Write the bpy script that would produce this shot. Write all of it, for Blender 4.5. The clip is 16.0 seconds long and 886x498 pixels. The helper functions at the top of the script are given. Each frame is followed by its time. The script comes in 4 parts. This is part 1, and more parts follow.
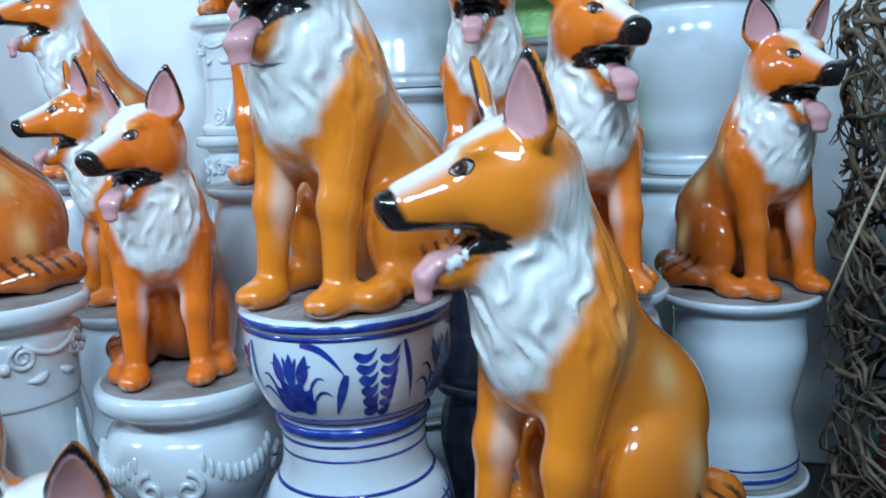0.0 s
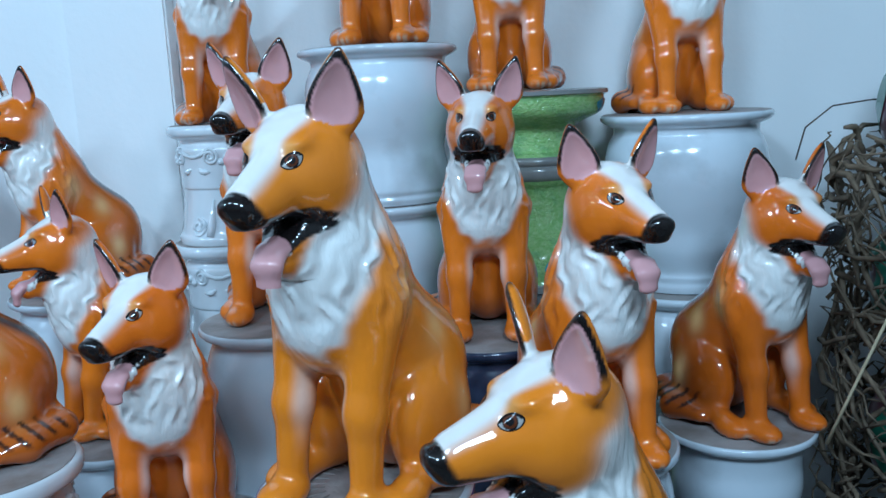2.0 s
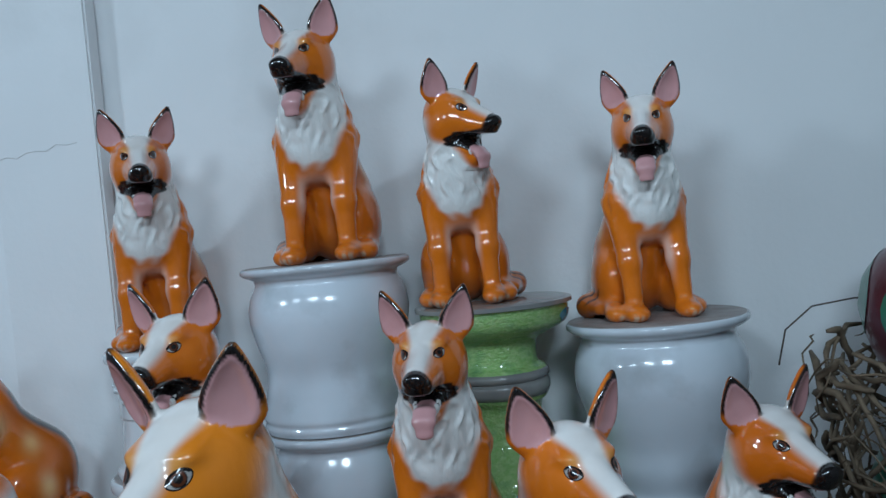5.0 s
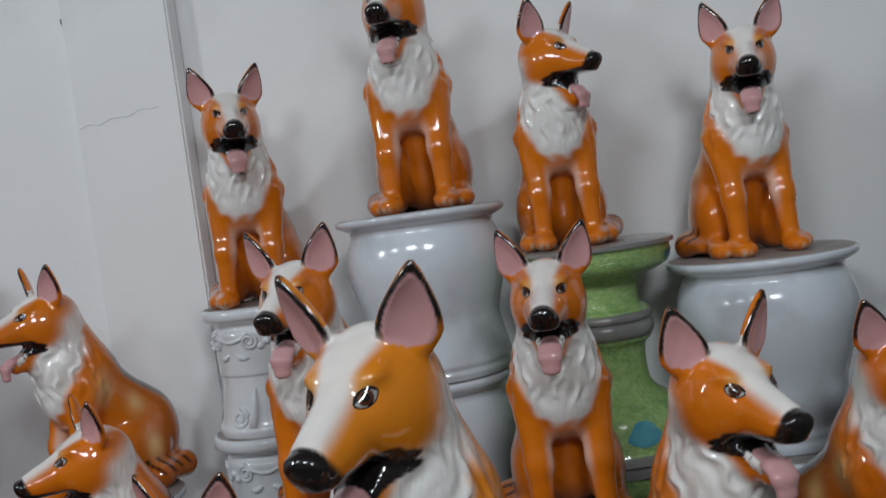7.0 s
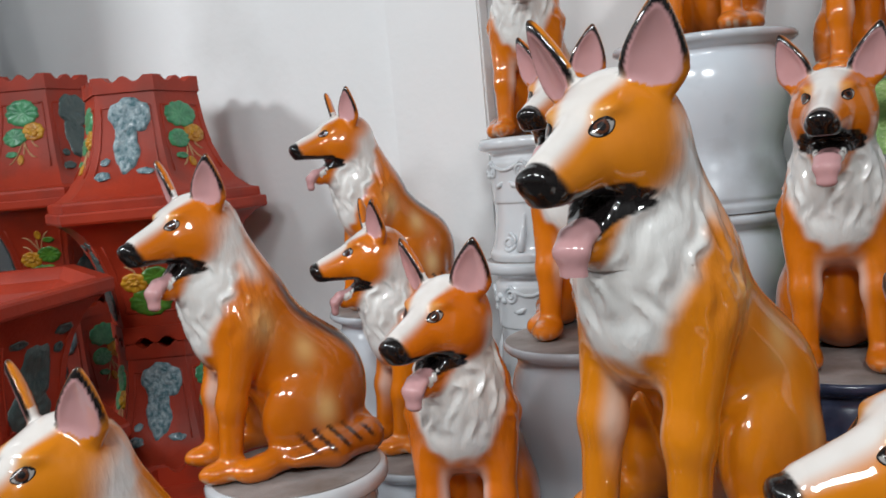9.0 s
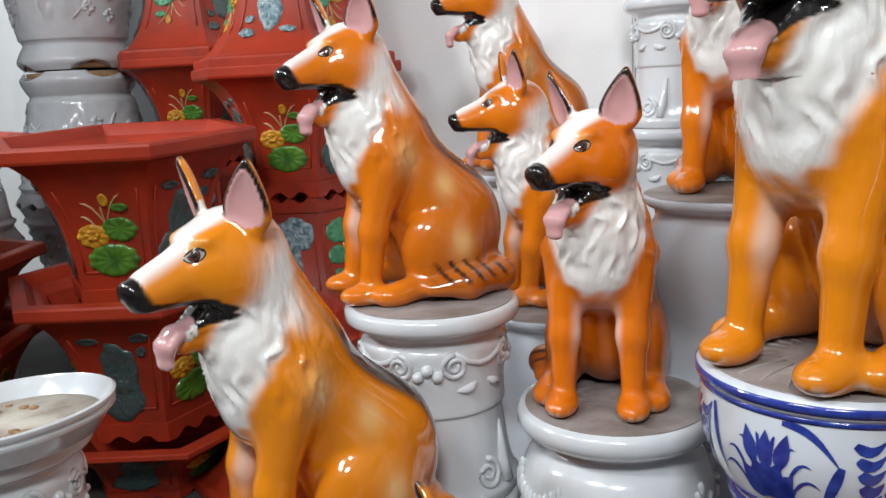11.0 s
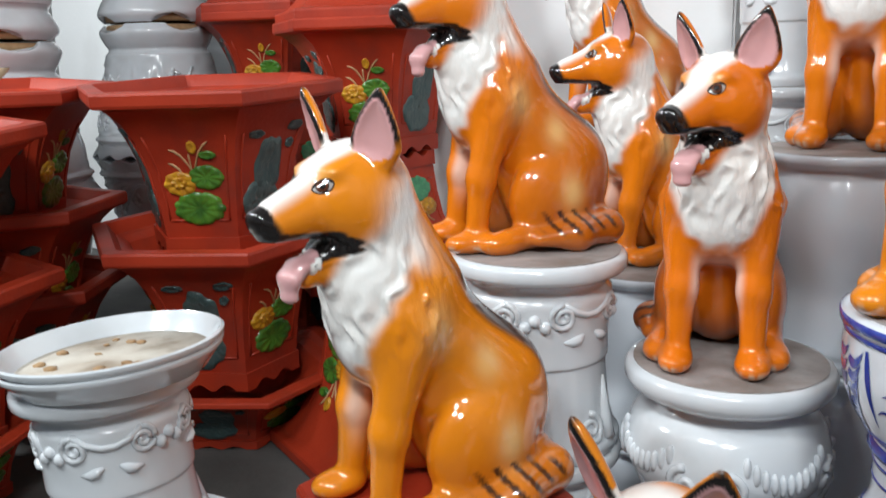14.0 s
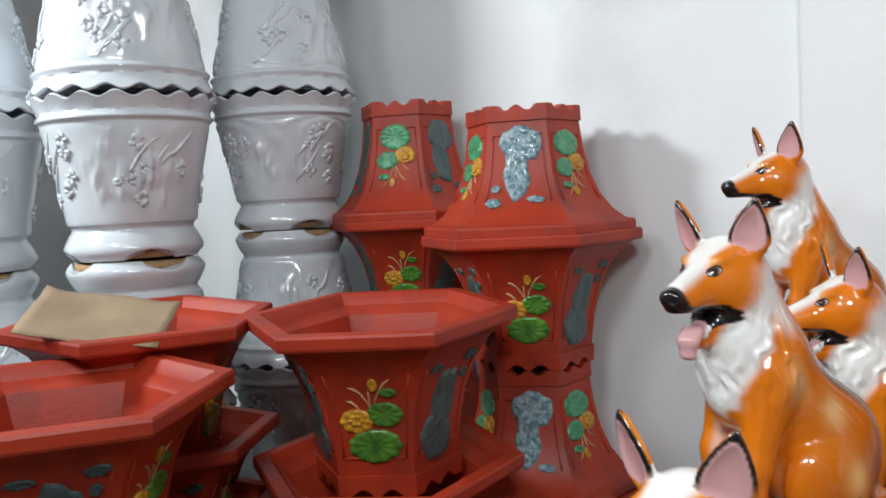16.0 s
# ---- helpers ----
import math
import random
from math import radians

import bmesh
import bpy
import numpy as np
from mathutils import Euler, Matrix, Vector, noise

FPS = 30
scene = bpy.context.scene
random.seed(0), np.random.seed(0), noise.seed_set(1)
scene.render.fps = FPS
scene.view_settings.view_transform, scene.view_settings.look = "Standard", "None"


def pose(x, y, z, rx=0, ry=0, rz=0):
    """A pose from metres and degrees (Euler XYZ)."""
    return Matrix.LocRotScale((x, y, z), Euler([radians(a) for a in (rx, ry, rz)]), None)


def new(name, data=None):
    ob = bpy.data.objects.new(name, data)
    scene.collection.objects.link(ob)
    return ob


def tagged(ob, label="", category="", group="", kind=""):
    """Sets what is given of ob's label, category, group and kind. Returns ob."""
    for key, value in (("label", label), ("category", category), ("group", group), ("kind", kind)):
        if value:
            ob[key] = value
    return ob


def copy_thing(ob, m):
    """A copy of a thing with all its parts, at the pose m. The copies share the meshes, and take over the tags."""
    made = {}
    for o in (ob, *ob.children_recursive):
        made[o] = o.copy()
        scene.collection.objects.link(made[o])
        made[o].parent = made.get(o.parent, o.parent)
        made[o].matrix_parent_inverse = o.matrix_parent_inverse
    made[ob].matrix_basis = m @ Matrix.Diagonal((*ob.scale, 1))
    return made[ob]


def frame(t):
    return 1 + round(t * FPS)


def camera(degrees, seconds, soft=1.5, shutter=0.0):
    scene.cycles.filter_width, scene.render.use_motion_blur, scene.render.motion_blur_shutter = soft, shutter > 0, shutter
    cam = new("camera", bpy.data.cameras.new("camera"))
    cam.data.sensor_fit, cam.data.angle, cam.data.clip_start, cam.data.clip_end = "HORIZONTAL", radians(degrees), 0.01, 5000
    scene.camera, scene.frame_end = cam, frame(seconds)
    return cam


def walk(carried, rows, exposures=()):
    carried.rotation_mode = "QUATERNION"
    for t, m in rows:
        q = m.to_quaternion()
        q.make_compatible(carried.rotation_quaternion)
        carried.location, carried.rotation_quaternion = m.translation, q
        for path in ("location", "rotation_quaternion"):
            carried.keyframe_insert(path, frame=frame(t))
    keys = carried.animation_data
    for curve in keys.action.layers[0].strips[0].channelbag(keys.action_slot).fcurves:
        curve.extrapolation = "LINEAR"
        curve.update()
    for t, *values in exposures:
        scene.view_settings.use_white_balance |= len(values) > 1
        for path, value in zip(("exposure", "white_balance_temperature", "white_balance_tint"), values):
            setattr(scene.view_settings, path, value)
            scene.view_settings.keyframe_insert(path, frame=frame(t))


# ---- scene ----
cam = camera(54.7, 16.0, shutter=0.25)
METRES, EYE, TILT, LEAN, TURN = 2.0, 1.0, -9.8, 2.6, 0.0
ROWS = [
    (0.0, 0.0, 0.0, 0.0, 0.0, 0.0, -0.0),
    (0.5, -0.0428, 0.0038, 0.0428, -0.48, 0.92, -0.94),
    (1.0, -0.0678, 0.0017, 0.081, -1.97, 0.84, -2.69),
    (1.5, -0.0697, 0.0058, 0.1095, -3.26, -0.04, -1.66),
    (2.0, -0.0572, 0.0092, 0.1406, -3.96, -0.22, 0.92),
    (2.5, -0.0523, 0.0262, 0.1573, -4.02, 1.85, 0.8),
    (3.0, -0.0383, 0.0479, 0.1694, -4.66, 2.63, 1.22),
    (3.5, -0.0209, 0.066, 0.184, -5.31, 3.82, 2.54),
    (4.0, -0.0032, 0.0736, 0.2139, -5.96, 7.1, 2.98),
    (6.5, -0.0525, 0.0754, 0.2335, -1.01, 9.67, 5.12),
    (7.0, -0.0875, 0.0871, 0.2056, -2.18, 7.68, 5.69),
    (7.5, -0.1272, 0.0912, 0.1746, -3.62, 5.79, 6.65),
    (8.0, -0.1288, 0.0916, 0.1475, -1.38, 5.36, 6.59),
    (8.5, -0.0899, 0.0947, 0.1257, 10.52, 5.14, 3.73),
    (9.0, -0.0618, 0.0893, 0.1083, 17.01, 2.92, -0.13),
    (9.5, -0.0547, 0.083, 0.0913, 20.18, 1.26, -0.59),
    (10.0, -0.0605, 0.0762, 0.0745, 22.1, -0.64, -1.7),
    (12.5, -0.1117, 0.0715, -0.0051, 26.46, -6.15, -4.35),
    (13.0, -0.1168, 0.066, -0.0201, 27.41, -7.23, -4.38),
    (13.5, -0.1207, 0.0679, -0.0176, 27.4, -7.0, -4.98),
    (14.0, -0.1384, 0.0642, 0.0147, 27.18, -5.0, -5.24),
    (14.5, -0.1741, 0.0513, 0.0535, 28.63, -1.66, -4.27),
    (15.0, -0.2188, 0.0436, 0.083, 30.19, 1.34, -4.27),
    (15.5, -0.2673, 0.0361, 0.1041, 29.41, 2.19, -5.21),
    (16.0, -0.3253, 0.0132, 0.121, 29.8, 3.76, -4.14),
]
walk(cam, [(t, pose(0, 0, EYE, TILT, LEAN, TURN) @ pose(METRES * x, METRES * y, METRES * z, 90 + pitch, roll, yaw)) for t, x, y, z, yaw, pitch, roll in ROWS],
     exposures=[(0.0, -0.30, 4750, -6), (0.5, -0.52, 4600, -7), (2.0, -0.72, 4550, -7), (3.0, -1.01, 4600, -8), (4.2, -1.21, 4700, -6), (6.3, -1.48, 6100, 6), (7.0, -1.41, 6250, 8), (8.0, -1.08, 6350, 8),
                (9.5, -0.65, 6500, 9), (10.0, -0.55, 6500, 9), (13.0, -0.05, 6450, 7), (14.0, -0.15, 6400, 7), (15.0, -0.45, 6350, 7), (16.0, -0.50, 6300, 6)])

# ---- light ----
world = bpy.data.worlds.new("world")
scene.world = world
world.use_nodes = True
wn = world.node_tree.nodes
sky = wn.new("ShaderNodeTexSky")
sky.sky_type, sky.sun_disc = "NISHITA", False
sky.sun_elevation, sky.sun_rotation = radians(50), radians(200)
wn["Background"].inputs["Strength"].default_value = 0.02
world.node_tree.links.new(sky.outputs[0], wn["Background"].inputs["Color"])

WALL = pose(-0.66, 2.46, 0, 0, 0, -17.5)   # the walls' own axes: x along the back wall, y away from the camera


def area_lamp(name, m, sx, sy, watts, colour=(1, 1, 1)):
    data = bpy.data.lights.new(name, "AREA")
    data.shape, data.size, data.size_y, data.energy, data.color = "RECTANGLE", sx, sy, watts, colour
    ob = new(name, data)
    ob.matrix_world = m
    return ob


for u, watts in ((-2.6, 116), (-0.9, 18), (0.5, 42), (1.8, 74)):
    area_lamp("shopfront_daylight", WALL @ pose(u, -2.95, 2.75, 60, 0, 0), 0.62, 0.34, watts, (0.95, 0.98, 1.0))


# ---- materials ----
def material(name):
    m = bpy.data.materials.new(name)
    m.use_nodes = True
    return m, m.node_tree.nodes, m.node_tree.links, m.node_tree.nodes["Principled BSDF"]


def mix_colour(n, l, fac, a, b, blend="MIX"):
    x = n.new("ShaderNodeMix")
    x.data_type, x.blend_type = "RGBA", blend
    for key, v in ((0, fac), (6, a), (7, b)):
        if isinstance(v, (int, float)):
            x.inputs[key].default_value = v
        elif isinstance(v, tuple):
            x.inputs[key].default_value = (*v, 1)
        else:
            l.new(v, x.inputs[key])
    return x.outputs[2]


def noise_node(n, l, scale, detail=4, coords="Object", stretch=None):
    tc = n.new("ShaderNodeTexCoord")
    t = n.new("ShaderNodeTexNoise")
    t.inputs["Scale"].default_value, t.inputs["Detail"].default_value = scale, detail
    src = tc.outputs[coords]
    if stretch:
        mp = n.new("ShaderNodeMapping")
        mp.inputs["Scale"].default_value = stretch
        l.new(src, mp.inputs["Vector"])
        src = mp.outputs[0]
    l.new(src, t.inputs["Vector"])
    return t.outputs["Fac"]


def ramp(n, l, src, lo, hi):
    r = n.new("ShaderNodeMapRange")
    r.inputs["From Min"].default_value, r.inputs["From Max"].default_value = lo, hi
    l.new(src, r.inputs["Value"])
    return r.outputs[0]


def bump(n, l, b, height, strength, distance=0.01):
    k = n.new("ShaderNodeBump")
    k.inputs["Strength"].default_value, k.inputs["Distance"].default_value = strength, distance
    l.new(height, k.inputs["Height"])
    l.new(k.outputs[0], b.inputs["Normal"])


def surface(name, a, b_col, scale=6, rough=0.5, coat=0.0, bump_scale=60, bump_strength=0.1, dirt=None, dirt_scale=3, spec=0.5):
    m, n, l, b = material(name)
    c = mix_colour(n, l, ramp(n, l, noise_node(n, l, scale), 0.35, 0.65), a, b_col)
    if dirt:
        c = mix_colour(n, l, ramp(n, l, noise_node(n, l, dirt_scale, 8), 0.52, 0.72), c, dirt)
    l.new(c, b.inputs["Base Color"])
    b.inputs["Roughness"].default_value, b.inputs["Coat Weight"].default_value = rough, coat
    b.inputs["Coat Roughness"].default_value, b.inputs["Specular IOR Level"].default_value = 0.05, spec
    bump(n, l, b, noise_node(n, l, bump_scale, 5), bump_strength)
    return m


def glaze_paint():
    # airbrushed colours of the statues under a clear glaze
    m, n, l, b = material("painted_glaze")
    at = n.new("ShaderNodeAttribute")
    at.attribute_name = "paint"
    v = n.new("ShaderNodeHueSaturation")
    l.new(at.outputs["Color"], v.inputs["Color"])
    info = n.new("ShaderNodeObjectInfo")
    r = n.new("ShaderNodeMapRange")
    r.inputs["To Min"].default_value, r.inputs["To Max"].default_value = 0.9, 1.1
    l.new(info.outputs["Random"], r.inputs["Value"])
    l.new(r.outputs[0], v.inputs["Value"])
    c = mix_colour(n, l, ramp(n, l, noise_node(n, l, 22, 5), 0.3, 0.75), v.outputs[0], mix_colour(n, l, 1.0, v.outputs[0], (0.93, 0.90, 0.88), "MULTIPLY"))
    l.new(c, b.inputs["Base Color"])
    b.inputs["Roughness"].default_value, b.inputs["Coat Weight"].default_value, b.inputs["Coat Roughness"].default_value = 0.28, 1.0, 0.03
    b.inputs["Coat IOR"].default_value, b.inputs["Specular IOR Level"].default_value = 1.6, 0.12
    # wavy glaze, and combed hair where the fur is modelled
    hair = noise_node(n, l, 1.0, 3, stretch=(120, 120, 34))
    at2 = n.new("ShaderNodeAttribute")
    at2.attribute_name = "fur"
    mul = n.new("ShaderNodeMath")
    mul.operation = "MULTIPLY"
    l.new(hair, mul.inputs[0])
    l.new(at2.outputs["Fac"], mul.inputs[1])
    add = n.new("ShaderNodeMath")
    add.operation = "MULTIPLY_ADD"
    l.new(noise_node(n, l, 38, 2), add.inputs[0])
    add.inputs[1].default_value = 0.28
    l.new(mul.outputs[0], add.inputs[2])
    bump(n, l, b, add.outputs[0], 0.55, 0.008)
    return m


M_DOG = glaze_paint()
M_WALL = surface("limewashed_wall", (0.82, 0.83, 0.84), (0.77, 0.78, 0.79), 1.3, 0.85, 0, 35, 0.12, (0.62, 0.62, 0.62), 1.1)
M_FLOOR = surface("worn_concrete", (0.11, 0.105, 0.10), (0.07, 0.068, 0.065), 4, 0.8, 0, 40, 0.3, (0.08, 0.075, 0.07), 2)
# greys of the unseen ceiling and walls, kept dark to cut bounced light
M_CEIL = surface("unseen_ceiling_grey", (0.17, 0.165, 0.16), (0.13, 0.125, 0.12), 2, 0.9)
M_SIDE = surface("unseen_wall_grey", (0.20, 0.20, 0.20), (0.16, 0.16, 0.16), 2, 0.9)
M_WHITE = surface("white_glaze", (0.70, 0.73, 0.76), (0.62, 0.66, 0.70), 5, 0.16, 0.6, 18, 0.05, (0.58, 0.60, 0.62), 7)
M_GREYW = surface("bluish_white_glaze", (0.68, 0.73, 0.79), (0.61, 0.66, 0.72), 5, 0.18, 0.6, 14, 0.05, (0.45, 0.48, 0.51), 6)
M_DUSTY = surface("dusty_glaze_top", (0.36, 0.33, 0.32), (0.26, 0.24, 0.23), 14, 0.6, 0.1, 60, 0.25, (0.18, 0.15, 0.13), 9)
M_RED = surface("red_painted_terracotta", (0.42, 0.040, 0.014), (0.33, 0.03, 0.012), 7, 0.45, 0.0, 90, 0.1, (0.24, 0.035, 0.02), 6, 0.35)
M_BLUE = surface("cobalt_brushwork", (0.012, 0.025, 0.22), (0.03, 0.06, 0.34), 60, 0.15, 0.6)
M_GREEN = surface("green_leaf_paint", (0.09, 0.24, 0.025), (0.035, 0.12, 0.02), 30, 0.3, 0.3, 80, 0.3)
M_JADE = surface("jade_leaf_paint", (0.08, 0.36, 0.16), (0.04, 0.22, 0.10), 30, 0.3, 0.3, 80, 0.3)
M_YELLOW = surface("yellow_flower_paint", (0.62, 0.33, 0.02), (0.48, 0.20, 0.015), 40, 0.35, 0.2, 80, 0.3)
M_CREAM = surface("cream_stem_paint", (0.55, 0.36, 0.18), (0.42, 0.22, 0.10), 40, 0.5)
M_SLATE = surface("slate_rock_paint", (0.045, 0.085, 0.085), (0.07, 0.11, 0.105), 30, 0.3, 0.3, 90, 0.5)
M_SLATE2 = surface("blue_white_rock_paint", (0.05, 0.14, 0.17), (0.32, 0.42, 0.46), 60, 0.3, 0.3, 90, 0.6)
M_LIME = surface("green_crackle_glaze", (0.26, 0.44, 0.13), (0.36, 0.52, 0.20), 90, 0.2, 0.5, 150, 0.6, (0.17, 0.32, 0.12), 25)
M_AQUA = surface("turquoise_glaze", (0.05, 0.25, 0.36), (0.10, 0.35, 0.42), 30, 0.2, 0.5)
M_OLIVE = surface("grey_brown_glaze", (0.26, 0.26, 0.24), (0.20, 0.20, 0.20), 15, 0.25, 0.4)
M_MAROON = surface("maroon_glaze", (0.10, 0.018, 0.03), (0.06, 0.012, 0.02), 10, 0.3, 0.3)
M_DGREEN = surface("dark_green_glaze", (0.03, 0.14, 0.09), (0.05, 0.19, 0.11), 12, 0.3, 0.3)
M_STRAW = surface("dry_straw", (0.17, 0.125, 0.08), (0.08, 0.06, 0.038), 30, 0.8)
M_PALE = surface("pale_straw", (0.60, 0.52, 0.34), (0.5, 0.42, 0.27), 30, 0.7)
M_CARD = surface("brown_cardboard", (0.36, 0.26, 0.16), (0.30, 0.21, 0.13), 8, 0.85)
M_CLAY = surface("unglazed_clay", (0.42, 0.27, 0.14), (0.30, 0.18, 0.09), 30, 0.85)
M_DARK = surface("dark_indigo_glaze", (0.02, 0.025, 0.05), (0.04, 0.05, 0.09), 30, 0.2, 0.5)
M_CRACK = surface("grey_crack", (0.70, 0.70, 0.70), (0.62, 0.62, 0.62), 30, 0.9)
M_IRON = surface("rusty_iron", (0.05, 0.04, 0.035), (0.08, 0.05, 0.03), 30, 0.7)


# ---- building helpers ----
def finish(bm, name, mat, smooth=True):
    me = bpy.data.meshes.new(name)
    bmesh.ops.recalc_face_normals(bm, faces=bm.faces[:])
    bm.to_mesh(me)
    bm.free()
    me.materials.append(mat)
    if smooth:
        me.shade_smooth()
    return me


def part(name, bm, mat, parent, label="", smooth=True, angle=None):
    me = finish(bm, name, mat, smooth)
    if angle:
        me.set_sharp_from_angle(angle=radians(angle))
    ob = new(name, me)
    ob.parent = parent
    return tagged(ob, label)


def thing(name, m, label, category, group="", kind=""):
    ob = new(name)
    ob.empty_display_size = 0.05
    ob.matrix_world = m
    return tagged(ob, label, category, group, kind)


def box(bm, x0, x1, y0, y1, z0, z1):
    return bmesh.ops.create_cube(bm, size=1, matrix=Matrix.LocRotScale(((x0 + x1) / 2, (y0 + y1) / 2, (z0 + z1) / 2), None, (x1 - x0, y1 - y0, z1 - z0)))


def lathe(profile, steps=72, shape=None):
    """A turned piece: profile of (radius, height) pairs; shape(radius, height, angle, i) bends it."""
    bm = bmesh.new()
    rings = []
    for i, (r, z) in enumerate(profile):
        ring = []
        for k in range(steps):
            a = 2 * math.pi * k / steps
            rr, zz = shape(r, z, a, i) if shape else (r, z)
            ring.append(bm.verts.new((rr * math.sin(a), -rr * math.cos(a), zz)))
        rings.append(ring)
    for p, q in zip(rings, rings[1:]):
        for k in range(steps):
            bm.faces.new((p[k], p[(k + 1) % steps], q[(k + 1) % steps], q[k]))
    bm.faces.new(rings[0][::-1])
    bm.faces.new(rings[-1])
    return bm


def smooth_profile(points, per=6):
    """Catmull-Rom through (radius, height) points."""
    out = []
    pts = [points[0]] + list(points) + [points[-1]]
    for a, b, c, d in zip(pts, pts[1:], pts[2:], pts[3:]):
        for k in range(per):
            t = k / per
            out.append(tuple(0.5 * (2 * b[j] + (c[j] - a[j]) * t + (2 * a[j] - 5 * b[j] + 4 * c[j] - d[j]) * t * t + (3 * b[j] - a[j] - 3 * c[j] + d[j]) * t ** 3) for j in (0, 1)))
    out.append(points[-1])
    return out


def radius_at(profile, z):
    best = None
    for (r0, z0), (r1, z1) in zip(profile, profile[1:]):
        if min(z0, z1) <= z <= max(z0, z1) and abs(z1 - z0) > 1e-6:
            r = r0 + (r1 - r0) * (z - z0) / (z1 - z0)
            best = r if best is None else max(best, r)
    return best if best is not None else profile[0][0]


def tube(bm, pts, radii, sides=8):
    """A round rod along points."""
    pts = [Vector(p) for p in pts]
    if isinstance(radii, (int, float)):
        radii = [radii] * len(pts)
    rings = []
    up = Vector((0.13, 0.31, 0.94))
    for i, p in enumerate(pts):
        d = (pts[min(i + 1, len(pts) - 1)] - pts[max(i - 1, 0)]).normalized()
        u = d.cross(up)
        u = u.normalized() if u.length > 1e-4 else Vector((1, 0, 0))
        v = d.cross(u)
        rings.append([bm.verts.new(p + radii[i] * (math.cos(2 * math.pi * k / sides) * u + math.sin(2 * math.pi * k / sides) * v)) for k in range(sides)])
    for a, b in zip(rings, rings[1:]):
        for k in range(sides):
            bm.faces.new((a[k], a[(k + 1) % sides], b[(k + 1) % sides], b[k]))
    bm.faces.new(rings[0][::-1])
    bm.faces.new(rings[-1])


def on_turned(profile, a, z, lift=0.0):
    r = radius_at(profile, z) + lift
    return Vector((r * math.sin(a), -r * math.cos(a), z))


# ---- the room ----
def wall_box(name, label, cat, mat, *b):
    bm = bmesh.new()
    box(bm, *b)
    bmesh.ops.bevel(bm, geom=bm.edges[:], offset=0.006, segments=2, affect="EDGES")
    ob = new(name, finish(bm, name, mat, False))
    ob.matrix_world = WALL
    return tagged(ob, label, cat, kind="structure")


bm = bmesh.new()
bmesh.ops.create_grid(bm, x_segments=30, y_segments=30, size=6)
for v in bm.verts:
    v.co.z = 0.004 * noise.noise(v.co * 1.7)
tagged(new("floor", finish(bm, "floor", M_FLOOR)), "worn grey concrete shop floor", "floor", kind="structure").location = (0, -0.4, 0)
wall_box("wall_back_left", "white limewashed back wall", "wall", M_WALL, -4.2, 0.29, 0, 0.2, 0, 3.2).matrix_world = WALL @ pose(-0.31, 0.048, 0, 0, 0, 3)
wall_box("wall_back_right", "white limewashed back wall behind the statues", "wall", M_WALL, -0.02, 3.4, 0, 0.2, 0, 3.2).matrix_world = WALL @ pose(-0.02, 0.052, 0, 0, 0, 5)
wall_box("pillar", "white limewashed pillar standing out of the back wall", "pillar", M_WALL, -0.312, 0, 0, 0.049, 0, 3.2)
# unseen enclosure, added to block and shape the light: sides, front, lintel, ceiling
wall_box("unseen_wall_left", "unseen grey side wall added to limit bounced light", "wall", M_SIDE, -4.2, -4.0, -3.5, 0.048, 0, 3.2)
wall_box("unseen_wall_right", "unseen grey side wall added to limit bounced light", "wall", M_SIDE, 3.0, 3.2, -3.5, 0.30, 0, 3.2)
wall_box("unseen_front_left", "unseen grey front wall added beside the shop opening", "wall", M_SIDE, -4.2, -3.2, -3.7, -3.502, 0, 3.2)
wall_box("unseen_front_right", "unseen grey front wall added beside the shop opening", "wall", M_SIDE, 1.4, 3.2, -3.7, -3.502, 0, 3.2)
wall_box("lintel", "unseen grey lintel added over the shop opening", "wall", M_SIDE, -3.198, 1.398, -3.7, -3.502, 2.9, 3.2)
wall_box("ceiling", "unseen dark ceiling added to limit bounced light", "ceiling", M_CEIL, -4.2, 3.2, -3.7, 0.6, 3.202, 3.3)


# ---- dog statues: one smooth body made from rounded volumes ----
F32 = np.float32


def ell(P, c, r):
    q = (P - np.array(c, F32)) / np.array(r, F32)
    k0 = np.sqrt((q * q).sum(-1))
    k1 = np.sqrt(((q / np.array(r, F32)) ** 2).sum(-1)) + F32(1e-6)
    return k0 * (k0 - 1) / k1


def cone(P, a, b, ra, rb, squash=(1, 1, 1)):
    s = np.array(squash, F32)
    a, b = np.array(a, F32) * s, np.array(b, F32) * s
    q = P * s - a
    d = b - a
    h = np.clip((q @ d) / F32(d @ d), 0, 1)
    q = q - h[..., None] * d
    return np.sqrt((q * q).sum(-1)) - (ra + (rb - ra) * h).astype(F32)


def smin(a, b, k):
    h = np.maximum(k - np.abs(a - b), 0) / k
    return np.minimum(a, b) - h * h * k * F32(0.25)


def ss(x, lo, hi):
    t = np.clip((x - lo) / (hi - lo), 0, 1)
    return t * t * (3 - 2 * t)


TAIL = [(0.0, 0.16, 0.035), (0.075, 0.145, 0.03), (0.114, 0.07, 0.028), (0.108, 0.005, 0.024)]


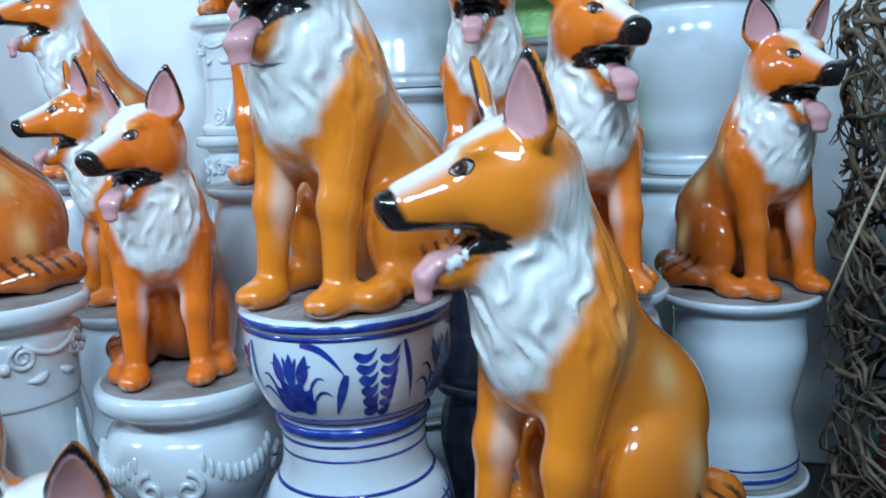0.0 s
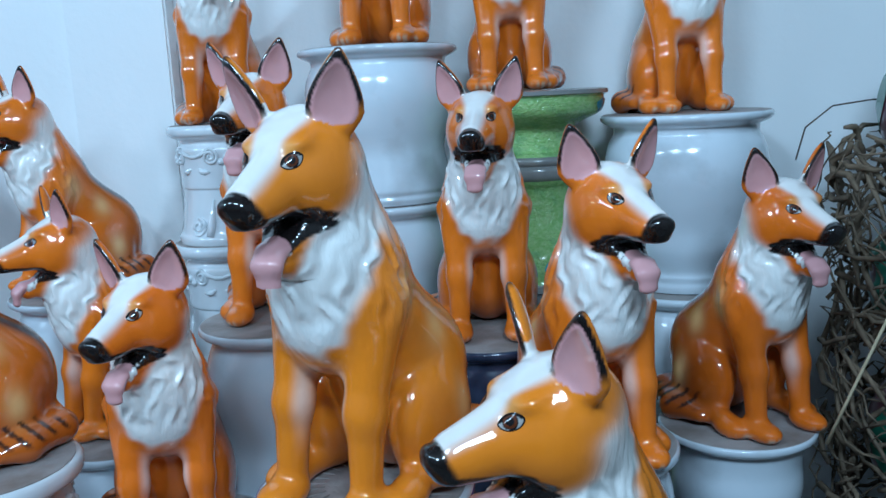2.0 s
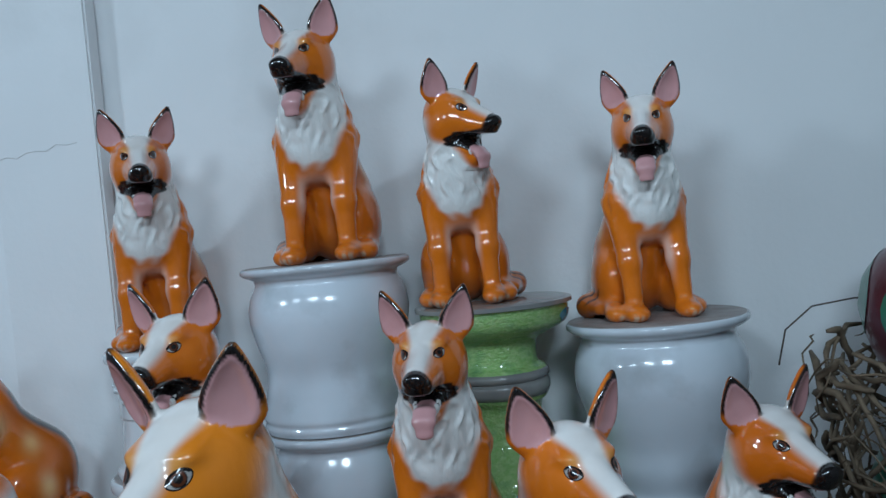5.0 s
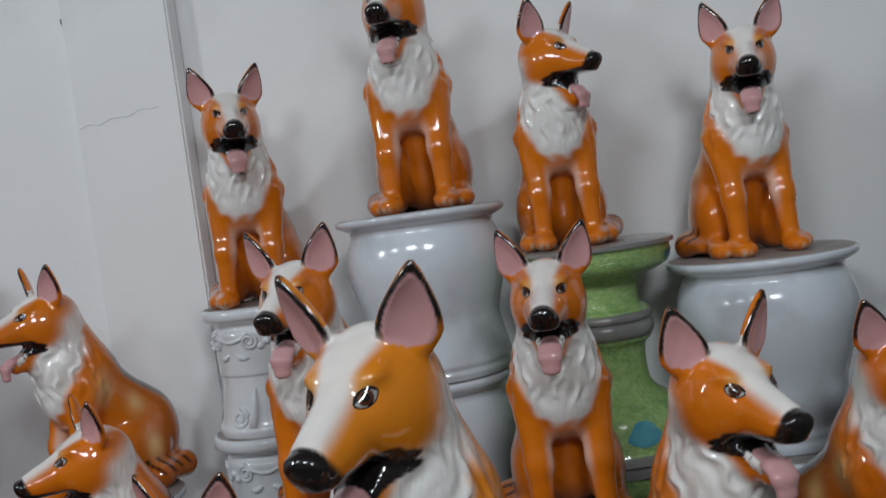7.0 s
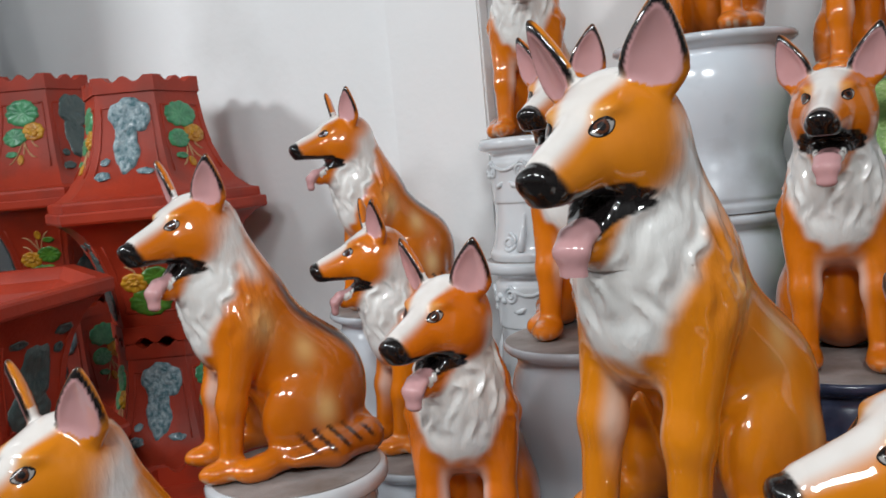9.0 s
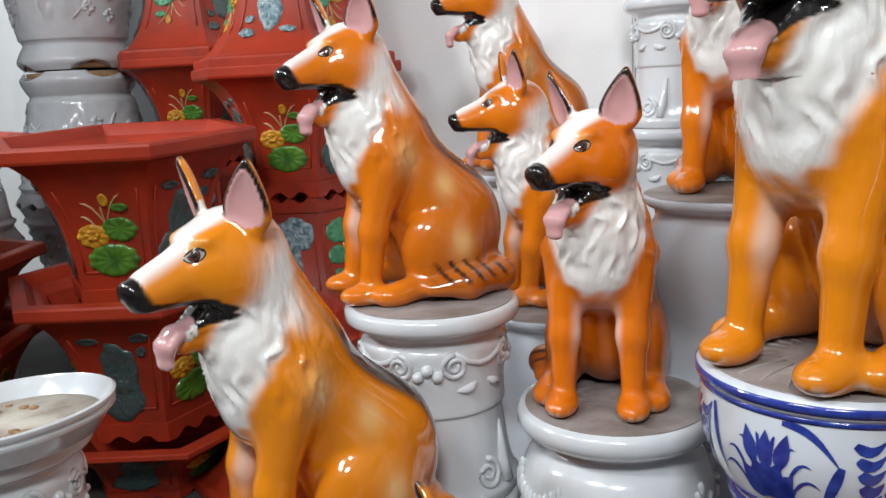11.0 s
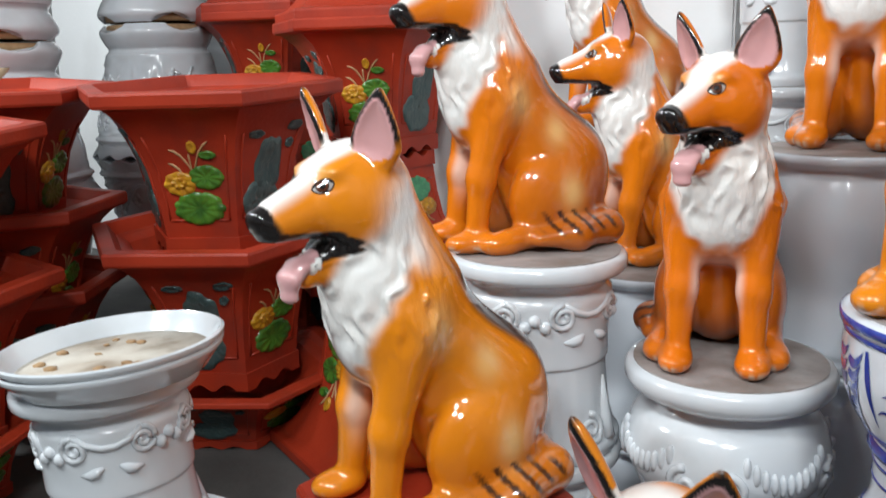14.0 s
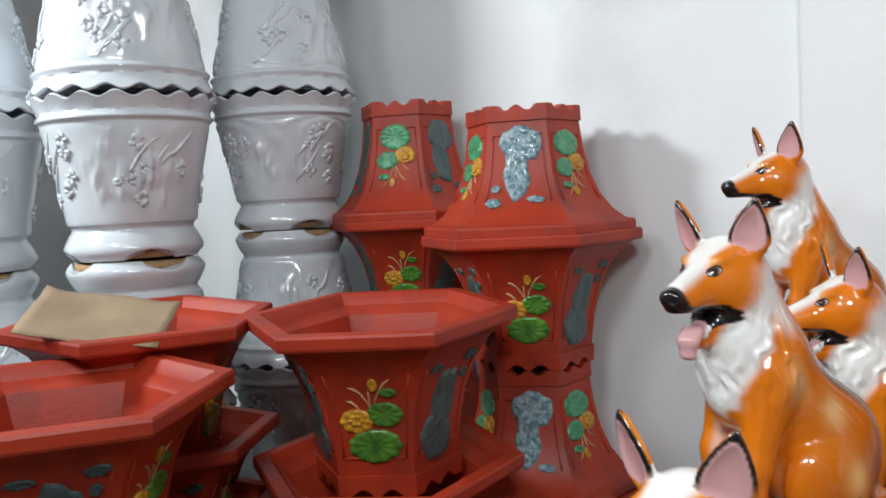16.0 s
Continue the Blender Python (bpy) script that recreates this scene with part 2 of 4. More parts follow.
def body_field(P):
    d = ell(P, (0, 0.08, 0.105), (0.080, 0.098, 0.108))
    d = smin(d, cone(P, (0, 0.075, 0.15), (0, -0.03, 0.27), 0.076, 0.072), 0.05)
    d = smin(d, ell(P, (0, -0.062, 0.262), (0.066, 0.062, 0.098)), 0.04)
    d = smin(d, cone(P, (0, -0.024, 0.29), (0, -0.070, 0.40), 0.068, 0.056), 0.03)
    d = smin(d, ell(P, (0, -0.088, 0.312), (0.052, 0.042, 0.055)), 0.03)
    d = smin(d, ell(P, (0, 0.03, 0.155), (0.05, 0.07, 0.055)), 0.03)
    for s in (-1, 1):
        d = smin(d, ell(P, (s * 0.066, 0.045, 0.082), (0.040, 0.078, 0.08)), 0.011)
        d = smin(d, cone(P, (s * 0.074, 0.02, 0.03), (s * 0.084, -0.04, 0.022), 0.026, 0.02), 0.014)
        d = smin(d, ell(P, (s * 0.086, -0.058, 0.018), (0.025, 0.036, 0.02)), 0.012)
        d = smin(d, cone(P, (s * 0.052, -0.045, 0.25), (s * 0.053, -0.077, 0.125), 0.039, 0.0228), 0.02)
        d = smin(d, cone(P, (s * 0.053, -0.077, 0.125), (s * 0.055, -0.088, 0.03), 0.0228, 0.0185), 0.018)
        d = smin(d, ell(P, (s * 0.056, -0.106, 0.018), (0.0265, 0.038, 0.0185)), 0.014)
        for t in (-0.011, 0.011):
            d = np.maximum(d, -(cone(P, (s * 0.056 + t, -0.165, 0.018), (s * 0.056 + t, -0.122, 0.042), 0.0048, 0.004)))
    for a, b, ra, rb in zip(TAIL, TAIL[1:], (0.025, 0.028, 0.025), (0.028, 0.025, 0.012)):
        d = smin(d, cone(P, a, b, ra, rb), 0.016)
    return np.maximum(d, F32(0.0) - P[..., 2])


EAR_UP = np.array((0.30, 0.02, 1.0)) / np.linalg.norm((0.30, 0.02, 1.0))
EAR_FACE = np.array((0.42, -0.90, 0.0)) - EAR_UP * np.dot(EAR_UP, (0.42, -0.90, 0.0))
EAR_FACE = EAR_FACE / np.linalg.norm(EAR_FACE)
EAR_WIDE = np.cross(EAR_UP, EAR_FACE)


def skull(M):
    d = ell(M, (0, 0.002, 0.016), (0.055, 0.060, 0.050))
    d = smin(d, ell(M, (0.026, -0.012, -0.012), (0.033, 0.046, 0.038)), 0.02)
    d = smin(d, cone(M, (0, -0.040, 0.000), (0, -0.112, -0.004), 0.040, 0.0265), 0.022)
    d = smin(d, cone(M, (0, -0.035, 0.030), (0, -0.110, 0.012), 0.018, 0.012), 0.012)
    return smin(d, ell(M, (0.027, -0.040, 0.041), (0.012, 0.013, 0.005)), 0.016)


def tilted(M, y0, z0, a):
    c, s = math.cos(a), math.sin(a)
    return np.stack([M[..., 0], c * (M[..., 1] - y0) - s * (M[..., 2] - z0), s * (M[..., 1] - y0) + c * (M[..., 2] - z0)], -1)


def head_bits(H):
    bits = {}
    M = H * np.array((1, 1, 1), F32)
    M[..., 0] = np.abs(H[..., 0])            # both sides at once
    d = skull(M)
    d = smin(d, cone(M, (0, -0.012, -0.044), (0, -0.086, -0.074), 0.028, 0.0150), 0.012)
    gap = smin(ell(tilted(M, -0.086, -0.036, 0.22), (0, 0, 0), (0.062, 0.064, 0.0085)), ell(tilted(M, -0.098, -0.048, -0.28), (0, 0, 0), (0.058, 0.054, 0.0105)), 0.006)
    bits["gap"] = gap
    d = -smin(-d, gap, 0.004)
    bits["nose"] = ell(M, (0, -0.1325, 0.0045), (0.0195, 0.0105, 0.0145))
    d = smin(d, bits["nose"], 0.006)
    Q = M - np.array((0.0575, 0.005, 0.078), F32)
    up = Q @ EAR_UP.astype(F32)
    E = np.stack([(Q @ EAR_WIDE.astype(F32)) / np.clip(1 - 11.0 * up, 0.36, 1.2), up, Q @ EAR_FACE.astype(F32)], -1)
    inner = ell(E, (0, -0.002, 0.0140), (0.0262, 0.047, 0.0118))
    e = np.maximum(ell(E, (0, 0, 0), (0.0285, 0.051, 0.0105)), -inner)
    bits["ear"], bits["inner"] = e, inner
    d = smin(d, e, 0.007)
    t = None
    for a, b in (((0, -0.045, -0.052), (0, -0.094, -0.060)), ((0, -0.094, -0.060), (0, -0.108, -0.070)), ((0, -0.108, -0.070), (0, -0.112, -0.091))):
        q = cone(M, a, b, 0.0070, 0.0080, (0.52, 1, 1))
        t = q if t is None else smin(t, q, 0.012)
    bits["tongue"] = t
    d = np.minimum(d, t)
    teeth = None
    for k in range(5):
        q = ell(M, (0.0225 - 0.0018 * k, -0.050 - 0.0086 * k, -0.050 - 0.0034 * k), (0.0044, 0.0050, 0.0070))
        teeth = q if teeth is None else np.minimum(teeth, q)
    bits["teeth"] = teeth
    d = np.minimum(d, teeth)
    bits["all"] = d
    return bits


def eye_patch():
    """One almond eye as a fine dome in the head's axes: points, quads and paint."""
    ys = np.linspace(-0.12, 0.0, 1200)
    row = np.stack([np.full_like(ys, 0.0285), ys, np.full_like(ys, 0.0275)], -1).astype(F32)
    e = row[np.argmax(skull(row) < 0)].astype(float)
    grad = np.array([float(skull((e + d).astype(F32)[None])[0] - skull((e - d).astype(F32)[None])[0]) for d in np.eye(3) * 0.003])
    n = grad / np.linalg.norm(grad)
    u = np.cross((0, 0, 1.0), n)
    u /= np.linalg.norm(u)
    v = np.cross(n, u)
    if u[0] < 0:
        u = -u
    if v[2] < 0:
        v = -v
    u, v = u * math.cos(0.2) + v * math.sin(0.2), v * math.cos(0.2) - u * math.sin(0.2)
    pts, rise, cols, quads = [], [], [], []
    rings, segs = 12, 32
    for i in range(rings + 1):
        r = 1.0 - i / rings * 0.995
        for k in range(segs):
            t = 2 * math.pi * k / segs
            a, b = 0.0135 * r * math.cos(t), 0.0084 * r * math.sin(t) * (1 - 0.25 * math.cos(t) ** 4)
            pts.append(e + u * a + v * b)
            rise.append(0.0034 * (1 - r * r) + 0.0005)
            ball = math.hypot(a + 0.0005, b - 0.0006)
            c = (0.46, 0.44, 0.42)
            if ball < 0.0080:
                c = (0.10, 0.028, 0.010)
            if ball < 0.0042 or 0.0068 < ball < 0.0080:
                c = (0.010, 0.008, 0.008)
            if r > (0.74 if math.sin(t) > 0.05 else 0.87):
                c = (0.010, 0.008, 0.008)
            cols.append(c)
    for i in range(rings):
        for k in range(segs):
            quads.append((i * segs + k, i * segs + (k + 1) % segs, (i + 1) * segs + (k + 1) % segs, (i + 1) * segs + k))
    pts = np.array(pts)
    for _ in range(8):                          # lay the dome on the face
        pts = pts - n * skull(pts.astype(F32))[:, None].astype(float) * 0.9
    pts = pts + n * np.array(rise)[:, None]
    return pts, np.array(quads), np.array(cols), np.dot(np.cross(u, v), n) > 0


HEAD_AT = (0.0, -0.088, 0.412)


def to_head(P, yaw, nod):
    c, s = math.cos(radians(yaw)), math.sin(radians(yaw))
    Q = P - np.array(HEAD_AT, F32)
    Q = np.stack([c * Q[..., 0] + s * Q[..., 1], -s * Q[..., 0] + c * Q[..., 1], Q[..., 2]], -1)
    c, s = math.cos(radians(nod)), math.sin(radians(nod))
    return np.stack([Q[..., 0], c * Q[..., 1] + s * Q[..., 2], -s * Q[..., 1] + c * Q[..., 2]], -1).astype(F32)


def from_head(H, yaw, nod):
    c, s = math.cos(radians(nod)), math.sin(radians(nod))
    Q = np.stack([H[..., 0], c * H[..., 1] - s * H[..., 2], s * H[..., 1] + c * H[..., 2]], -1)
    c, s = math.cos(radians(yaw)), math.sin(radians(yaw))
    return np.stack([c * Q[..., 0] - s * Q[..., 1], s * Q[..., 0] + c * Q[..., 1], Q[..., 2]], -1) + np.array(HEAD_AT)


def surface_net(field, lo, hi, step):
    """Vertices and quads of the surface where the field crosses zero."""
    ax = [np.arange(lo[i], hi[i] + step, step, dtype=F32) for i in range(3)]
    # values block by block: only blocks near the surface are worked out in full
    b = 5
    ax = [np.append(x, x[-1] + step * np.arange(1, 1 + (-len(x)) % b, dtype=F32)).astype(F32) for x in ax]
    nb = [len(x) // b for x in ax]
    mid = np.stack(np.meshgrid(*[x.reshape(-1, b).mean(1) for x in ax], indexing="ij"), -1).astype(F32)
    rough = field(mid)
    V = np.broadcast_to(rough[:, :, :, None, None, None], (*nb, b, b, b)).copy()
    near = np.argwhere(np.abs(rough) < 2.0 * step * b * 0.87)
    loc = np.stack(np.meshgrid(*[np.arange(b)] * 3, indexing="ij"), -1).reshape(1, -1, 3)
    at_node = (near[:, None, :] * b + loc).astype(F32) * F32(step) + np.array([x[0] for x in ax], F32)
    V[near[:, 0], near[:, 1], near[:, 2]] = field(at_node.reshape(-1, 3)).reshape(-1, b, b, b)
    V = V.transpose(0, 3, 1, 4, 2, 5).reshape([len(x) for x in ax])
    shape = np.array(V.shape) - 1
    ins = V < 0
    total, count = np.zeros((*shape, 3), F32), np.zeros(tuple(shape), F32)
    quads = []
    base = np.stack(np.meshgrid(*[np.arange(n) for n in shape], indexing="ij"), -1).astype(F32)
    for axis in range(3):
        o1, o2 = [i for i in range(3) if i != axis]
        for d1 in (0, 1):
            for d2 in (0, 1):
                sl0, sl1 = [None] * 3, [None] * 3
                for s, off in ((sl0, 0), (sl1, 1)):
                    s[axis] = slice(off, off + shape[axis])
                    s[o1] = slice(d1, d1 + shape[o1])
                    s[o2] = slice(d2, d2 + shape[o2])
                a, b = V[tuple(sl0)], V[tuple(sl1)]
                hit = (a < 0) != (b < 0)
                t = np.where(hit, a / np.where(hit, a - b, 1), 0)
                off = np.zeros(3, F32)
                off[o1], off[o2] = d1, d2
                total[hit] += off
                total[..., axis][hit] += t[hit]
                count[hit] += 1
    used = count > 0
    index = -np.ones(tuple(shape), np.int64)
    index[used] = np.arange(used.sum())
    verts = (base[used] + total[used] / count[used][:, None]) * step + np.array(lo, F32)
    for axis in range(3):
        o1, o2 = (axis + 1) % 3, (axis + 2) % 3
        s0, s1 = [slice(1, -1)] * 3, [slice(1, -1)] * 3
        s0[axis], s1[axis] = slice(0, -1), slice(1, None)
        a, b = ins[tuple(s0)], ins[tuple(s1)]
        where = np.argwhere(a != b)
        flip = a[a != b]
        cell = where.copy()
        cell[:, o1] += 1
        cell[:, o2] += 1

        def at(e1, e2):
            c = cell.copy()
            c[:, o1] -= e1
            c[:, o2] -= e2
            return index[c[:, 0], c[:, 1], c[:, 2]]
        q = np.stack([at(1, 1), at(0, 1), at(0, 0), at(1, 0)], 1)
        q[~flip] = q[~flip][:, ::-1]
        quads.append(q)
    return verts, np.concatenate(quads)


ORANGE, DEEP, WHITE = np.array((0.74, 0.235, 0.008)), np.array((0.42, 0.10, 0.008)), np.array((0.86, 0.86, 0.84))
BLACK, PINK, PALE = np.array((0.010, 0.008, 0.008)), np.array((0.72, 0.40, 0.41)), np.array((0.74, 0.42, 0.13))


def dog_paint(P, H, bits, tone, dusk):
    x, y, z = P.T
    hx, hy, hz = H.T
    base = ORANGE * np.array((tone ** 0.5, tone ** 2.4, tone ** 3))
    col = np.tile(base, (len(P), 1))

    def lay(c, m):
        nonlocal col
        m = np.clip(m, 0, 1)[:, None]
        col = col * (1 - m) + np.array(c) * m
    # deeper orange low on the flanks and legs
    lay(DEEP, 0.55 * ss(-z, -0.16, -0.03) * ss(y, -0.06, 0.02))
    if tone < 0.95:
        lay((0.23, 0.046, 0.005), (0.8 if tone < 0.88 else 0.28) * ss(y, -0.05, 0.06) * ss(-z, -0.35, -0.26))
    for c, r in (((0.075, -0.02, 0.250), 0.022), ((0.085, 0.05, 0.205), 0.020), ((0.11, 0.07, 0.10), 0.022)):
        for s in (-1, 1):
            q = ((x - s * c[0]) ** 2 + (y - c[1]) ** 2 + 0.5 * (z - c[2]) ** 2) / r ** 2
            lay((0.80, 0.53, 0.22), 0.92 * np.exp(-q))
    # pale inside of the forelegs
    lay(WHITE, 0.5 * ss(-np.abs(x), -0.044, -0.028) * ss(z, 0.05, 0.14) * ss(-z, -0.2, -0.15) * ss(-y, 0.05, 0.09))
    # white breast and collar
    edge = -0.120 + (z - 0.17) * 0.42 + 0.003 * np.sin(z * 210) + 0.004 * np.sin(x * 150 + z * 90)
    wide = np.interp(z, (0.15, 0.19, 0.25, 0.31, 0.36), (0.006, 0.032, 0.056, 0.085, 0.11))
    white = ss(edge - y, -0.011, 0.009) * ss(z, 0.150, 0.185) * ss(wide - np.abs(x), -0.014, 0.006)
    lay(WHITE, white * ss(bits["all"], 0.003, 0.014))
    lay(WHITE, 0.85 * np.exp(-((hy - 0.026) / 0.018) ** 2) * ss(-hz, -0.012, 0.015) * ss(z, 0.31, 0.35) * ss(np.abs(hx), 0.02, 0.04))
    # black saddle line
    lay(BLACK, 0.95 * ss(-np.abs(x), -0.060, -0.044) * ss(y + 0.55 * (z - 0.2), 0.035, 0.075) * ss(z, 0.06, 0.12) * ss(-z, -0.35, -0.30))
    # tail bars
    onl = np.abs(z - 0.028) < 0.04
    tail = ss(x, 0.088, 0.102) * onl * ss(y, 0.0, 0.03)
    lay(BLACK, 0.9 * tail * ss(np.sin((y + 0.7 * z) * 230), 0.2, 0.7) * ss(z, 0.028, 0.04))
    head = (z > 0.31) | (bits["tongue"] < 0.003)
    # forehead and muzzle blaze
    width = np.interp(hy, (-0.13, -0.085, -0.05, -0.02, 0.01, 0.04), (0.012, 0.014, 0.015, 0.023, 0.030, 0.027))
    lay(WHITE, head * 0.92 * ss(-np.abs(hx), -width - 0.012, -width + 0.002) * ss(hz, 0.004, 0.016) * ss(-hy, -0.05, -0.02) * (hz < 0.075))
    lay(PALE, head * 0.6 * np.exp(-((np.abs(hx) - 0.026) ** 2 + (hz - 0.040) ** 2 + (hy + 0.055) ** 2) / 0.00009))
    lay(base * 0.85, head * 0.3 * np.exp(-((np.abs(hx) - 0.04) ** 2 + (hz + 0.002) ** 2 + (hy + 0.045) ** 2) / 0.0004))
    # lips, nose, mouth
    band = np.interp(hy, (-0.14, -0.11, -0.06, -0.02), (0.0125, 0.0100, 0.0075, 0.0055))
    lay(BLACK, head * ss(band - bits["gap"], -0.0012, 0.0012) * ss(-hy, 0.010, 0.018) * (hz > -0.085))
    lay(BLACK, head * ss(-bits["nose"], -0.0055, -0.0030))
    lay(BLACK, head * ss(-hy - 0.3 * hz, 0.118, 0.126) * ss(-hz, -0.016, -0.010) * (hz > -0.040))
    lay(PINK * 0.86, head * (bits["tongue"] < 0.0012))
    lay((0.80, 0.80, 0.78), head * (bits["teeth"] < 0.0008))
    # ears: pink hollow, thin black edge, orange back
    ear = head * (hz > 0.045) * (bits["ear"] < 0.002)
    lay(BLACK, ear * ss(hz, 0.050, 0.070) * ss(-np.abs(bits["inner"] - 0.0034), -0.0056, -0.0040))
    lay(BLACK, ear * ss(hz, 0.120, 0.127))
    lay(PINK, ear * ss(-bits["inner"], -0.0024, -0.0010))
    lay((0.10, 0.06, 0.065), ear * dusk * ss(-bits["inner"], -0.0024, -0.0010) * (0.25 + 0.75 * ss(hz, 0.07, 0.118)))
    # pale nails on the toes
    for s in (-1, 1):
        for fx, fy in ((0.056, -0.106), (0.086, -0.058)):
            toe = ss(fy - 0.024 - y, 0.0, 0.008) * ss(-np.abs(x - s * fx), -0.028, -0.022) * ss(-z, -0.020, -0.012)
            lay((0.70, 0.52, 0.36), 0.8 * toe * ss(np.cos((x - s * fx) * 6.283 / 0.0185), 0.0, 0.6))
    return np.concatenate([col, np.ones((len(P), 1))], 1)


SEAM = 0.295
EYE = eye_patch()
KEPT = {}


def dog_mesh(yaw, nod, mirrored, tone):
    key = (yaw, nod, mirrored, tone)
    if key in KEPT:
        return KEPT[key]

    def field(P):
        return smin(body_field(P), head_bits(to_head(P, yaw, nod))["all"], F32(0.034))
    if "body" not in KEPT:
        KEPT["body"] = surface_net(body_field, (-0.16, -0.18, -0.01), (0.17, 0.215, SEAM), 0.0042)
    v1, q1 = KEPT["body"]
    v2, q2 = surface_net(field, (-0.175, -0.275, SEAM - 0.004), (0.175, 0.075, 0.57), 0.0027)
    v, q = np.concatenate([v1, v2]), np.concatenate([q1, q2 + len(v1)])
    H = to_head(v, yaw, nod)
    bits = head_bits(H)
    bits["neck"] = body_field(v)
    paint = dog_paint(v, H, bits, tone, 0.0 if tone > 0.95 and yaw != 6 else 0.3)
    # combed tufts in the collar and breast
    x, y, z = v.T
    phi = np.arctan2(x, -(y + 0.02))
    lock = 19 * phi + 2.2 * np.sin(z * 46 + 1.7 * phi) + 1.3 * np.sin(z * 110 + 7 * phi)
    tuft = (1 - 2 * np.abs(np.sin(lock * 0.5))) * (0.45 + 0.55 * np.sin(z * 72 + 3.1 * np.sin(4.3 * phi) + 1.3 * np.sin(9 * phi)))
    mask = ss(z, 0.21, 0.27) * ss(-z, -0.385, -0.35) * ss(-np.abs(phi), -2.0, -1.2) * ss(bits["all"], 0.004, 0.02)
    fur = ss(z, 0.17, 0.24) * ss(-np.abs(phi), -2.4, -1.5) * ss(bits["all"], 0.001, 0.008)
    out = np.stack([np.sin(phi), -np.cos(phi), 0 * z], 1)
    v = v + out * (0.0050 * tuft * mask)[:, None]
    # the eyes, one a side
    ep, eq, ec, keep = EYE
    for side in (1, -1):
        q = np.concatenate([q, (eq if keep == (side > 0) else eq[:, ::-1]) + len(v)])
        v = np.concatenate([v, from_head(ep * np.array((side, 1, 1)), yaw, nod)])
        paint = np.concatenate([paint, np.concatenate([ec, np.ones((len(ec), 1))], 1)])
        fur = np.concatenate([fur, np.full(len(ec), -0.14)])
    if mirrored:
        v = v * np.array((-1, 1, 1), F32)
        q = q[:, ::-1]
    me = bpy.data.meshes.new("dog_statue")
    me.vertices.add(len(v))
    me.vertices.foreach_set("co", v.astype(F32).ravel())
    me.loops.add(q.size)
    me.loops.foreach_set("vertex_index", q.astype(np.int32).ravel())
    me.polygons.add(len(q))
    me.polygons.foreach_set("loop_start", np.arange(0, q.size, 4, dtype=np.int32))
    me.update(calc_edges=True)
    me.attributes.new("paint", "FLOAT_COLOR", "POINT").data.foreach_set("color", paint.astype(F32).ravel())
    me.attributes.new("fur", "FLOAT", "POINT").data.foreach_set("value", (0.06 + 0.42 * fur).astype(F32))
    me.materials.append(M_DOG)
    me.shade_smooth()
    KEPT[key] = me
    return me


def dog(x, y, z, turn, yaw, nod, size, mirrored, tone, label):
    # a mirrored statue keeps the head's turn as given
    me = dog_mesh(-yaw if mirrored else yaw, nod, mirrored, tone)
    ob = new("dog_statue", me)
    ob.matrix_world = pose(x, y, z + 0.001, 0, 0, turn) @ Matrix.Scale(size, 4)
    return tagged(ob, label, "dog statue", "glazed dog statues")


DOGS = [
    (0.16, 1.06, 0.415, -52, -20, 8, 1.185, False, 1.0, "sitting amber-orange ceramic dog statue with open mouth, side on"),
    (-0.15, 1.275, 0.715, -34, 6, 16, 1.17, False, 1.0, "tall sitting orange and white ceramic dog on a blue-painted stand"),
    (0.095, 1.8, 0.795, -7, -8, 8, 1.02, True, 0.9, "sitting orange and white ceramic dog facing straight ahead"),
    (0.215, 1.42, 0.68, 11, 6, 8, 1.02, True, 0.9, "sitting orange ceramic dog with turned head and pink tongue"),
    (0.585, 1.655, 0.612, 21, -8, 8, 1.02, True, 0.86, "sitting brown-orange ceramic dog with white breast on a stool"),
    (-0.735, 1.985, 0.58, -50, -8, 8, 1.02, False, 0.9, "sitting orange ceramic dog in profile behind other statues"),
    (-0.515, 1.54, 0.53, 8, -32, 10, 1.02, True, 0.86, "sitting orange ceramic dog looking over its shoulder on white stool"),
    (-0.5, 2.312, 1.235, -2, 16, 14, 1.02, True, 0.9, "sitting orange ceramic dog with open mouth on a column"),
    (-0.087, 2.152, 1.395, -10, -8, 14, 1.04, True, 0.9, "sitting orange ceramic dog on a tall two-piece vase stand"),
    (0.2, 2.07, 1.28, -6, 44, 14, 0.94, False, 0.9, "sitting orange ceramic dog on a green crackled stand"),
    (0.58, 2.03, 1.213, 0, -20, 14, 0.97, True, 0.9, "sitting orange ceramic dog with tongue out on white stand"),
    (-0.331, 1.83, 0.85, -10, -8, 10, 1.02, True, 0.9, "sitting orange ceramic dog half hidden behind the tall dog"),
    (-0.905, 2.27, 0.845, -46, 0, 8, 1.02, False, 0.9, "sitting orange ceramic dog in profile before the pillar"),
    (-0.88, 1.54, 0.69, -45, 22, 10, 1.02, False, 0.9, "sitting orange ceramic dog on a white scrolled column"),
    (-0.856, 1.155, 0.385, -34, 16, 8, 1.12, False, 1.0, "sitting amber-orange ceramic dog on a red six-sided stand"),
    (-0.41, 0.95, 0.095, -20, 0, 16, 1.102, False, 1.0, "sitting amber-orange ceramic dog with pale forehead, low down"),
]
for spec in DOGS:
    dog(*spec)


